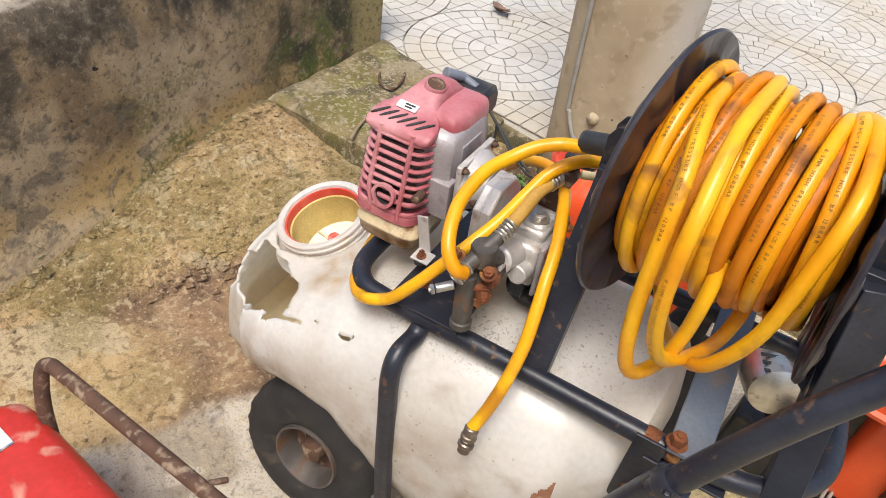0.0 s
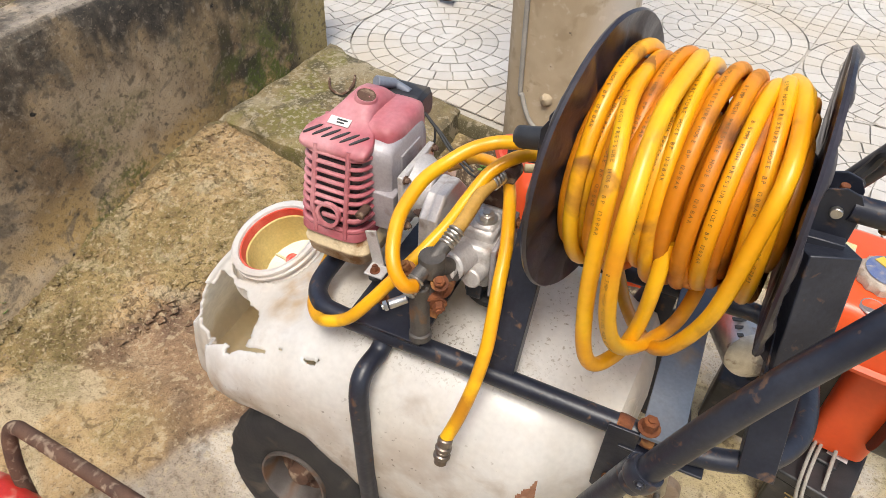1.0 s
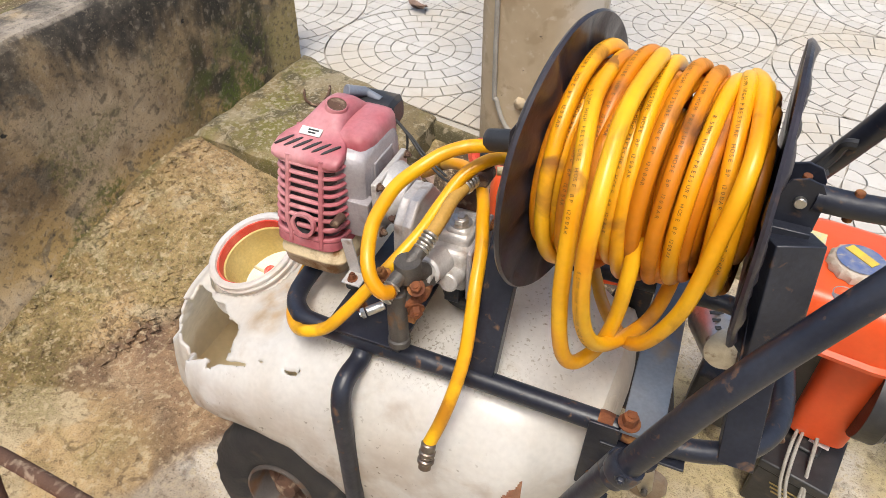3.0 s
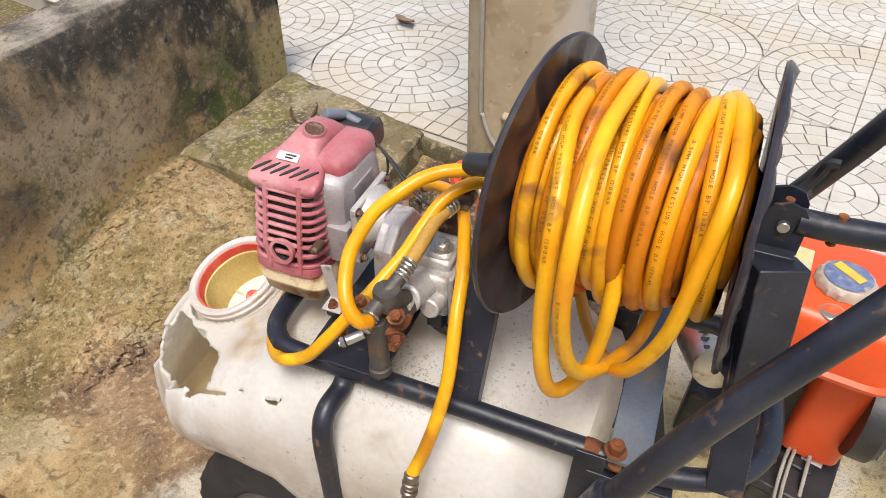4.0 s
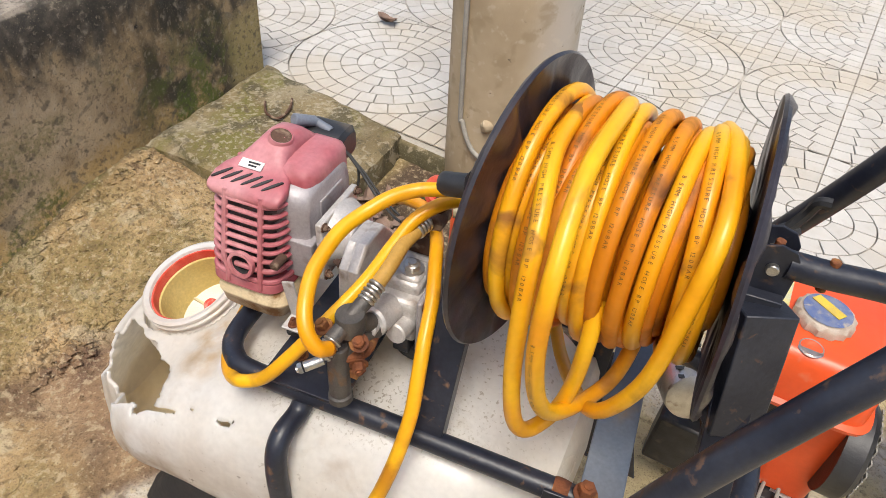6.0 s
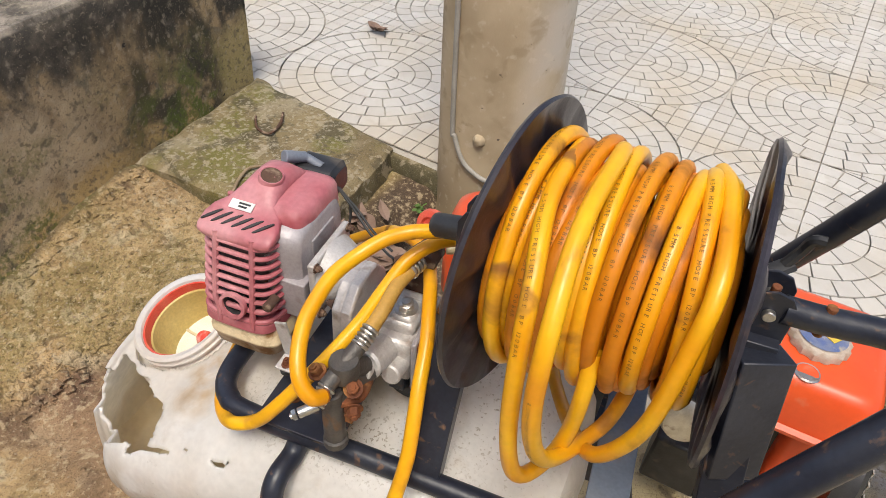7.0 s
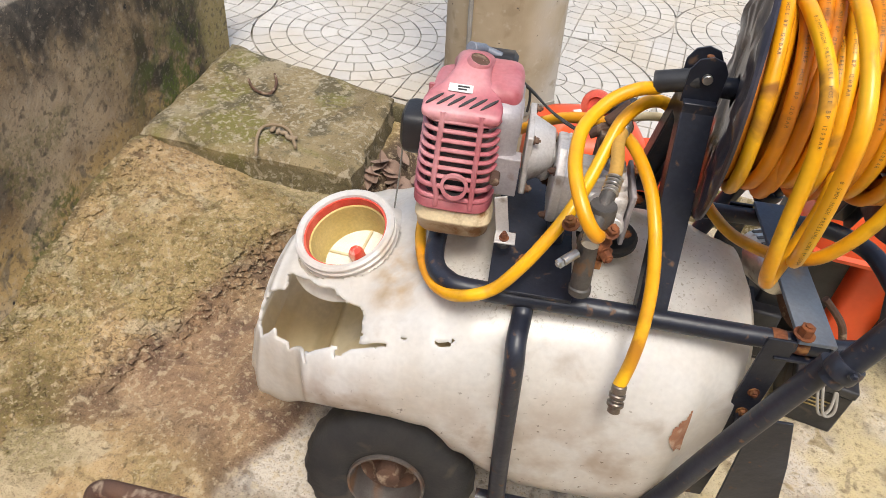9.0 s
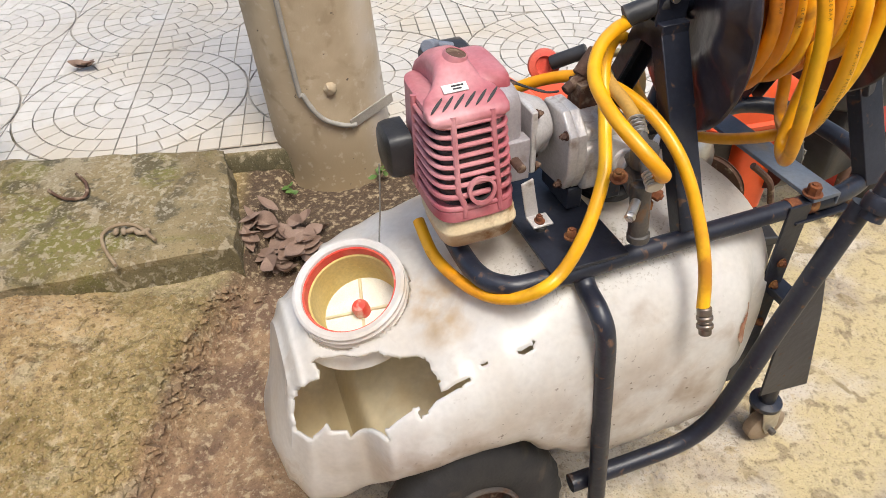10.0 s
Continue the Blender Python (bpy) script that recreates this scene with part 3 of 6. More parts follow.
for y in cols:
    ring = []
    for dx, z in prof:
        q = Vector((y * 3, z * 3, dx))
        wv = 0.008 * noise.fractal(q * 2, 1.0, 2.0, 4)
        base = 0.018 * max(0, noise.noise(Vector((y * 11, 3, 0)))) if 0 < z < 0.1 else 0
        ring.append(bm.verts.new((wall_x(y) + dx + wv - base, y + (0.02 * noise.noise(Vector((z * 9, 1, 2))) if y > 1.7 else 0), z + (0.006 * noise.noise(Vector((y * 8, 5, 1))) if z > 0.5 else 0) + 0.05 * (y - 0.8) * max(0, z) * 0.9)))
    rings.append(ring)
for A, B in zip(rings, rings[1:]):
    for i in range(len(prof) - 1):
        bm.faces.new((A[i], B[i], B[i + 1], A[i + 1]))
bm.faces.new(rings[0])
bm.faces.new(rings[-1][::-1])
tagged(part("wall_garden", bm, WALL), "low rendered wall, black mould above and ochre below", "wall", kind="structure")

# ---------- ramp slab ----------
bm = bmesh.new()
sc = [(-0.76, 1.262), (-0.832, 1.672), (-1.43, 1.715), (-1.335, 1.165)]
n = 26
top = []
for j in range(n + 1):
    row = []
    for i in range(n + 1):
        a, b = i / n, j / n
        p = (Vector(sc[0]) * (1 - a) + Vector(sc[3]) * a) * (1 - b) + (Vector(sc[1]) * (1 - a) + Vector(sc[2]) * a) * b
        q = Vector((p.x, p.y, 0))
        e = min(a, b, 1 - a, 1 - b)
        z = 0.120 + 0.012 * a + 0.005 * noise.fractal(q * 9, 1.0, 2.0, 4) - (0.012 if e == 0 else 0)
        j2 = 0.012 * noise.noise(q * 14) if e == 0 else 0
        row.append(bm.verts.new((p.x + j2, p.y + j2, z)))
    top.append(row)
for j in range(n):
    for i in range(n):
        bm.faces.new((top[j][i], top[j + 1][i], top[j + 1][i + 1], top[j][i + 1]))
loop = top[0][:] + [r[-1] for r in top[1:]] + top[-1][-2::-1] + [r[0] for r in top[-2:0:-1]]
low = []
for layer, (z, out) in enumerate(((0.085, 0.004), (0.05, 0.008), (-0.01, 0.012))):
    ring = []
    for v in loop:
        d = Vector((v.co.x + 1.09, v.co.y - 1.45, 0)).normalized()
        k = out + 0.010 * noise.noise(Vector((v.co.x * 15, v.co.y * 15, z * 30)))
        ring.append(bm.verts.new((v.co.x + d.x * k, v.co.y + d.y * k, z)))
    low.append(ring)
for A, B in zip([loop] + low, low):
    for i in range(len(A)):
        bm.faces.new((A[i], A[(i + 1) % len(A)], B[(i + 1) % len(A)], B[i]))
bmesh.ops.recalc_face_normals(bm, faces=bm.faces)
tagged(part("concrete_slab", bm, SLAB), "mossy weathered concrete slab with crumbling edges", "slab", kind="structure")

# ---------- paved yard: bed and kerb ----------
T = 0.345
PAVE = pose(-1.149, 2.02, 0.11, 0, 0, 2)
bm = bmesh.new()
box(bm, (40, 30, 0.3), Matrix.Translation((0, 15 + 1.667 + 0.0, 0.101 - 0.15)))
part_bed = tagged(part("pavement", bm, JOINT, bevel=0.008), "pale stamped concrete paving with round fan pattern", "pavement", kind="structure")
bm = bmesh.new()
kx = np.arange(-0.86, 1.61, 0.06)
rings = []
for x in kx:
    w = lambda s: 0.008 * noise.noise(Vector((x * 6, s, 2)))
    rings.append([(x, 1.664, -0.03), (x, 1.640 + w(1), -0.03), (x, 1.645 + w(2), 0.05), (x, 1.650 + w(3), 0.094 + w(5) * 0.4), (x, 1.658, 0.104 + w(6) * 0.3), (x, 1.664, 0.104)])
loft(bm, [[Vector(p) for p in r] for r in rings])
bmesh.ops.recalc_face_normals(bm, faces=bm.faces)
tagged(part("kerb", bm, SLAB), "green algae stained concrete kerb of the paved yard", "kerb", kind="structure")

# ---------- concrete pole ----------
bm = bmesh.new()
POLE_AT = Matrix.Translation((-0.540, 1.752, 0)) @ Matrix.Rotation(radians(-2.1), 4, "Y") @ Matrix.Rotation(radians(-0.5), 4, "X")
prof = [(0.175, -0.06), (0.170, 0.0), (0.1625, 0.02), (0.1615, 0.1)] + [(0.161 - 0.006 * z, z) for z in np.arange(0.2, 4.6, 0.2)]
lathe(bm, prof, 56, POLE_AT, False, True)
for v in bm.verts:
    k = 1 + 0.006 * noise.noise(v.co * 5)
    v.co.x, v.co.y = -0.540 + (v.co.x + 0.540) * k, 1.752 + (v.co.y - 1.752) * k
utility_pole = thing("utility_pole", "round grey-brown concrete utility pole at the paving edge", "pole")
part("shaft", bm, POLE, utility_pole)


def on_pole(angle, z, off=0.0):
    a, r = radians(angle), 0.161 - 0.006 * z + off
    return POLE_AT @ Vector((r * math.cos(a), r * math.sin(a), z))


bm = bmesh.new()
sweep(bm, smooth_path([on_pole(-107, 4.4, 0.006), on_pole(-107, 2.0, 0.006), on_pole(-107, 1.0, 0.006), on_pole(-107, 0.36, 0.006), on_pole(-103, 0.285, 0.006), on_pole(-92, 0.225, 0.007), on_pole(-76, 0.195, 0.008), on_pole(-63, 0.185, 0.012)], 8), 0.0065, 10)
part("cable", bm, CABLE, utility_pole, "grey cable running down the shaft")
bm = bmesh.new()
b0, b1 = on_pole(-68, 0.190, 0.012), on_pole(-20, 0.205, 0.030)
mm = Matrix.Translation((b0 + b1) / 2) @ (b1 - b0).to_track_quat("X", "Z").to_matrix().to_4x4()
box(bm, ((b1 - b0).length, 0.004, 0.028), mm)
part("strap", bm, mat("galvanised_strap", (0.5, 0.47, 0.42), (0.4, 0.36, 0.3), 30, rough=0.5, metal=0.5), utility_pole, "flat galvanised strap", False, 0.001)
bm = bmesh.new()
c0 = on_pole(-79, 0.295, -0.004)
bmesh.ops.create_icosphere(bm, subdivisions=3, radius=0.017, matrix=Matrix.Translation(c0))
for v in bm.verts:
    v.co += (v.co - c0) * 0.35 * noise.noise(v.co * 90)
part("mortar_plug", bm, POLE, utility_pole, "rough lump of mortar")


# ---------- white plastic tank ----------
def lerp_table(t, x):
    for (x0, *a), (x1, *b) in zip(t, t[1:]):
        if x <= x1:
            k = sstep(x0, x1, x)
            return [p + (q - p) * k for p, q in zip(a, b)]
    return list(t[-1][1:])


# along the length: near side, far side, top, bottom
TANK = [(-0.386, 0.09, 0.18, 0.36, 0.26), (-0.377, 0.042, 0.228, 0.405, 0.212), (-0.355, 0.008, 0.253, 0.428, 0.192), (-0.32, -0.003, 0.264, 0.440, 0.186), (-0.292, -0.012, 0.274, 0.447, 0.205),
        (-0.262, -0.058, 0.318, 0.451, 0.280), (-0.22, -0.068, 0.328, 0.457, 0.298), (-0.16, -0.070, 0.330, 0.476, 0.300), (-0.10, -0.070, 0.330, 0.496, 0.285),
        (-0.05, -0.070, 0.330, 0.510, 0.225), (0.0, -0.071, 0.331, 0.515, 0.180), (0.06, -0.072, 0.332, 0.517, 0.168), (0.15, -0.072, 0.332, 0.515, 0.168),
        (0.20, -0.072, 0.332, 0.512, 0.172), (0.222, -0.067, 0.327, 0.510, 0.176), (0.240, -0.055, 0.315, 0.509, 0.178), (0.256, -0.038, 0.298, 0.508, 0.18), (0.272, -0.027, 0.287, 0.506, 0.182), (0.298, -0.020, 0.280, 0.500, 0.19), (0.314, -0.004, 0.264, 0.48, 0.21), (0.32, 0.04, 0.22, 0.43, 0.26)]


def tank_point(u, a):
    n0, n1, zt, zb = lerp_table(TANK, u)
    vc, w = (n0 + n1) / 2, (n1 - n0) / 2
    zc, h = (zt + zb) / 2, (zt - zb) / 2
    c, s = math.cos(a), math.sin(a)
    e = 3.4 if s > 0 else 4.2
    v, z = math.copysign(abs(c) ** (2 / e), c), math.copysign(abs(s) ** (2 / e), s)
    # the sides lean in a little towards the top, the top is gently domed
    side = 1.0 - 0.05 * max(0, z)
    p = Vector((u, vc + w * v * side, zc + h * z + 0.006 * (1 - v * v) * max(0, z)))
    p.x += -0.010 * max(0, -v) * sstep(0.1, 0.3, u) + 0.02 * z * sstep(-0.29, -0.386, u)
    q = 0.0035 * noise.fractal(p * 9, 1.0, 2.0, 3)
    return p + Vector((0, q, q))


# the hole broken into the nose, in length and angle (degrees, 180 is the near side, 90 the top)
HOLE = [(-0.335, 107), (-0.323, 106), (-0.3, 109.5), (-0.278, 111), (-0.266, 108.5), (-0.254, 108), (-0.23, 113), (-0.206, 117), (-0.196, 124), (-0.196, 130), (-0.190, 137), (-0.196, 143), (-0.188, 144.5), (-0.179, 143.6), (-0.155, 142.6), (-0.163, 145.5), (-0.172, 147), (-0.19, 147.5), (-0.203, 147), (-0.214, 151), (-0.224, 156), (-0.226, 150), (-0.222, 145), (-0.237, 149), (-0.251, 153.5), (-0.266, 160), (-0.262, 168), (-0.275, 163), (-0.29, 166), (-0.305, 169.5), (-0.308, 164), (-0.329, 161.5), (-0.333, 154), (-0.344, 160), (-0.356, 165.5), (-0.374, 169.5), (-0.379, 154), (-0.376, 138), (-0.364, 122), (-0.345, 119), (-0.329, 120.5), (-0.326, 114)]
CRACKS = [[(-0.143, 139.6), (-0.130, 137.6), (-0.134, 140.6)], [(-0.100, 142.2), (-0.085, 140.6), (-0.070, 138.6), (-0.079, 141.6), (-0.068, 143.4), (-0.083, 143.4), (-0.090, 144.4)]]


# even steps round a section: share of the way from an angle
_arc = [0.0]
for _i in range(1, 3601):
    _p = [(math.copysign(abs(math.cos(_a)) ** (2 / 4.2), math.cos(_a)) * 0.2, math.copysign(abs(math.sin(_a)) ** (2 / 4.2), math.sin(_a)) * 0.13) for _a in (radians(_i / 10), radians((_i - 1) / 10))]
    _arc.append(_arc[-1] + math.dist(*_p))


def share(deg):
    i = int(deg * 10)
    return (_arc[i] + (_arc[min(i + 1, 3600)] - _arc[i]) * (deg * 10 - i)) / _arc[-1]


def angle_at(sh):
    return float(np.interp(sh * _arc[-1], _arc, np.arange(3601) / 10))


def inside(poly, x, y):
    r = False
    for (x0, y0), (x1, y1) in zip(poly, poly[1:] + poly[:1]):
        if (y0 > y) != (y1 > y) and x < (x1 - x0) * (y - y0) / (y1 - y0) + x0:
            r = not r
    return r


def snap(poly, x, y, dx, dy):
    """The nearest place on the outline, if closer than a step."""
    best, out = 0.55, (x, y)
    for (x0, y0), (x1, y1) in zip(poly, poly[1:] + poly[:1]):
        ax, ay, bx, by, px, py = x0 / dx, y0 / dy, x1 / dx, y1 / dy, x / dx, y / dy
        l2 = (bx - ax) ** 2 + (by - ay) ** 2
        k = min(1, max(0, ((px - ax) * (bx - ax) + (py - ay) * (by - ay)) / l2))
        qx, qy = ax + (bx - ax) * k, ay + (by - ay) * k
        d = math.hypot(px - qx, py - qy)
        if d < best:
            best, out = d, (qx * dx, qy * dy)
    return out


def build_tank():
    bm = bmesh.new()
    us = list(np.arange(-0.386, -0.05, 0.004)) + list(np.arange(-0.05, 0.3201, 0.01))
    s0, s1, ds = share(84), share(186), 0.0035
    ang = list(np.arange(0, s0, 0.014)) + list(np.arange(s0, s1, ds)) + list(np.arange(s1, 0.999, 0.014))
    polys = [[(u, share(a)) for u, a in p] for p in [HOLE] + CRACKS]
    V, where = [], []
    for u in us:
        row, wr = [], []
        for a in ang:
            x, y = u, a
            if u < -0.05 and s0 <= a <= s1:
                for poly in polys:
                    x, y = snap(poly, u, a, 0.004, ds)
                    if (x, y) != (u, a):
                        break
            row.append(bm.verts.new(tank_point(x, radians(angle_at(y)))))
            wr.append((x, y))
        V.append(row)
        where.append(wr)
    na = len(ang)
    for i in range(len(us) - 1):
        for k in range(na):
            q = [(i, k), (i, (k + 1) % na), (i + 1, (k + 1) % na), (i + 1, k)]
            cx = sum(where[a][b][0] for a, b in q) / 4
            cy = sum(where[a][b][1] for a, b in q) / 4 if k < na - 1 else 0.999
            if any(inside(p, cx, cy) for p in polys):
                continue
            if math.hypot(cx - RIM[0], (V[i][k].co.y - RIM[1])) < 0.076 and share(20) < cy < share(160):
                continue
            bm.faces.new([V[a][b] for a, b in q])
    bm.faces.new(V[0])
    bm.faces.new(V[-1][::-1])
    # torn edge curls outward a little
    bmesh.ops.recalc_face_normals(bm, faces=bm.faces)
    for v in list(bm.verts):
        if not v.link_faces:
            bm.verts.remove(v)
    return bm


RIM = (-0.254, 0.132, 0.472)
tank = thing("spray_tank", "white plastic sprayer tank with a jagged hole broken into its nose", "tank", CART)
body = part("body", build_tank(), PLASTIC, tank)
so = body.modifiers.new("wall", "SOLIDIFY")
so.thickness, so.offset, so.use_rim_only = 0.0045, -1.0, False
body.data.materials.append(TANK_IN)
so.material_offset = 1
RIMM = pose(*RIM, 0, 0, 0) @ Vector((-0.221, -0.243, 0.945)).to_track_quat("Z", "Y").to_matrix().to_4x4() @ Matrix.Scale(0.975, 4)
bm = bmesh.new()
lathe(bm, [(0.096, -0.034), (0.087, -0.025), (0.083, -0.020), (0.076, -0.018), (0.073, -0.016), (0.073, -0.012), (0.0765, -0.010), (0.0765, -0.007), (0.073, -0.005), (0.073, 0.0), (0.0765, 0.002), (0.0765, 0.005), (0.073, 0.007), (0.075, 0.010), (0.075, 0.014), (0.071, 0.016), (0.064, 0.014), (0.063, 0.006), (0.062, -0.04)], 64, RIMM)
part("filler_neck", bm, PLASTIC, tank, "threaded white filler neck")
bm = bmesh.new()
lathe(bm, [(0.0635, 0.009), (0.0605, 0.0095), (0.0595, 0.004), (0.060, -0.010), (0.0625, -0.010)], 64, RIMM)
part("gasket", bm, RED_RING, tank, "scuffed red sealing ring")
bm = bmesh.new()
lathe(bm, [(0.0605, -0.004), (0.0575, -0.006), (0.056, -0.045), (0.054, -0.062), (0.058, -0.062), (0.060, -0.010)], 48, RIMM)
basket = part("strainer_basket", bm, BASKET, tank, "yellowed strainer basket")
bm = bmesh.new()
lathe(bm, [(0.0545, -0.0615), (0.03, -0.0605), (0.004, -0.060)], 48, RIMM, False, True)
part("mesh_floor", bm, BASKET_NET, basket)
for k in range(4):
    bm = bmesh.new()
    a = k * math.pi / 2 + 0.5
    box(bm, (0.05, 0.004, 0.004), RIMM @ Matrix.Rotation(a, 4, "Z") @ Matrix.Translation((0.027, 0, -0.059)))
    part("spoke", bm, PLASTIC_IN, basket, bevel=0.0008)
bm = bmesh.new()
lathe(bm, [(0.012, -0.06), (0.012, -0.046), (0.009, -0.040), (0.004, -0.039)], 20, RIMM, False, True)
part("knob", bm, RED_RING, basket, "red knob on the strainer floor")
# brown mark rubbed into the shoulder of the tank
bm = bmesh.new()
NU, NS = 14, 26
s_a, s_b = share(159), share(179)
W = []
for i in range(NU + 1):
    row = []
    for k in range(NS + 1):
        u, sh = 0.212 + 0.024 * i / NU + 0.006 * k / NS, s_a + (s_b - s_a) * k / NS
        e = Vector((u * 160, sh * 90, 0))
        edge = ((1 - i / NU) ** 2 + (k / NS * 2 - 1) ** 2) ** 0.5 + 0.16 * noise.noise(e), 0
        p = tank_point(u, radians(angle_at(sh)))
        q = tank_point(u + 0.001, radians(angle_at(sh))) - p
        r = tank_point(u, radians(angle_at(sh + 0.001))) - p
        n = q.cross(r).normalized()
        n = n if n.y < 0 else -n
        row.append((bm.verts.new(p + n * 0.0012), max(edge) < 0.92))
    W.append(row)
for i in range(NU):
    for k in range(NS):
        q = (W[i][k], W[i + 1][k], W[i + 1][k + 1], W[i][k + 1])
        if sum(x[1] for x in q) >= 2:
            bm.faces.new([x[0] for x in q])
for v in list(bm.verts):
    if not v.link_faces:
        bm.verts.remove(v)
part("rub_mark", bm, mat("brown_rub_mark", (0.24, 0.10, 0.055), (0.36, 0.18, 0.10), 60, (0.3, 0.7), 0.8, 0, (0.5, 0.34, 0.24), 50, (0.55, 0.7), 0.4, 200), tank, "brown scraped mark on the shoulder")
# ---------- cart frame ----------
cart = thing("sprayer_cart", "black painted steel cart frame with rubber wheels, rust at the joints", "cart", CART)
R = 0.0125
bm = bmesh.new()
RZ = 0.532
sweep(bm, smooth_path([(x, y, RZ) for x, y in ((0.30, 0.0), (0.10, 0.002), (-0.055, 0.002), (-0.095, 0.012), (-0.116, 0.045), (-0.119, 0.12), (-0.116, 0.195), (-0.095, 0.228), (-0.055, 0.24),
                       (0.1, 0.24), (0.36, 0.24), (0.425, 0.236), (0.47, 0.20), (0.48, 0.14), (0.475, 0.07), (0.44, 0.022), (0.38, 0.0))], 10, True), R, 18, True)
part("top_rail", bm, STEEL, cart)
for v, sgn in ((0.0, -1), (0.24, 1)):
    bm = bmesh.new()
    sweep(bm, smooth_path([(0.003, v + sgn * -0.003, 0.524), (0.002, v + sgn * 0.013, 0.511), (-0.001, v + sgn * 0.046, 0.506), (0.001, v + sgn * 0.064, 0.479), (0.005, v + sgn * 0.070, 0.403), (0.011, v + sgn * 0.077, 0.285), (0.020, v + sgn * 0.081, 0.150), (0.023, v + sgn * 0.081, 0.085)], 8), R, 16)
    part("tank_strap", bm, STEEL, cart)
    bm = bmesh.new()
    sweep(bm, smooth_path([(-0.012, v + sgn * 0.059, 0.158), (0.086, v + sgn * 0.062, 0.160), (0.160, v + sgn * 0.067, 0.171), (0.198, v + sgn * 0.072, 0.201), (0.224, v + sgn * 0.075, 0.255), (0.271, v + sgn * 0.072, 0.409), (0.323, v + sgn * 0.072, 0.583)], 6), 0.0135, 16)
    part("side_tube", bm, STEEL, cart)
    top = [(0.319, -0.088, 0.573), (0.376, -0.072, 0.711), (0.443, -0.038, 0.816), (0.582, 0.030, 1.020)] if sgn < 0 else [(0.345, 0.302, 0.52), (0.447, 0.262, 0.745), (0.50, 0.228, 0.885), (0.57, 0.19, 1.08)]
    bm = bmesh.new()
    sweep(bm, smooth_path(top, 6), 0.0135, 16)
    part("handle_tube", bm, STEEL, cart, "black painted push handle tube")
    bm = bmesh.new()
    lathe(bm, [(0.0165, -0.010), (0.0180, -0.006), (0.0180, 0.006), (0.0165, 0.010)], 16, along(top[0], top[1]) @ Matrix.Translation((0, 0, 0.02)), True, True)
    bolt(bm, Vector(top[0]) + Vector((0.006, sgn * 0.016, 0.03)), Vector(top[0]) + Vector((0.006, sgn * 0.3, 0.03)), 0.004, 0.004)
    part("clamp_collar", bm, STEEL, cart)
bm = bmesh.new()
box(bm, (0.042, 0.27, 0.006), pose(0.338, 0.12, 0.5475))
box(bm, (0.003, 0.27, 0.018), pose(0.3585, 0.12, 0.541))
part("cross_plate", bm, STEEL_DUSTY, cart, "dusty grey steel cross plate", False, 0.001)
bm = bmesh.new()
sweep(bm, smooth_path([(0.292, 0, RZ), (0.306, 0, RZ), (0.320, 0, RZ), (0.335, 0, RZ)], 6), lambda t: R + 0.0006 + 0.0010 * math.sin(9 * t), 18, False, True, 1.0, 0.06)
part("rust_patch", bm, RUST, cart, "flaking rust round the corner bolt")
bm = bmesh.new()
bolt(bm, (0.324, -0.004, 0.5505), (0.324, -0.004, 0.7), 0.0085, 0.013)
part("corner_bolt", bm, RUST, cart, "rusty corner bolt")
bm = bmesh.new()
box(bm, (0.09, 0.025, 0.004), pose(0.345, -0.004, 0.516))
part("gusset", bm, STEEL, cart, "", False, 0.001)
# rear legs with castors
def plate(bm, quad, v, t):
    """An upright plate, its outline given in length and height."""
    A = [bm.verts.new((u, v, z)) for u, z in quad]
    B = [bm.verts.new((u, v + t, z)) for u, z in quad]
    n = len(quad)
    bm.faces.new(A)
    bm.faces.new(B[::-1])
    for i in range(n):
        bm.faces.new((A[i], B[i], B[(i + 1) % n], A[(i + 1) % n]))


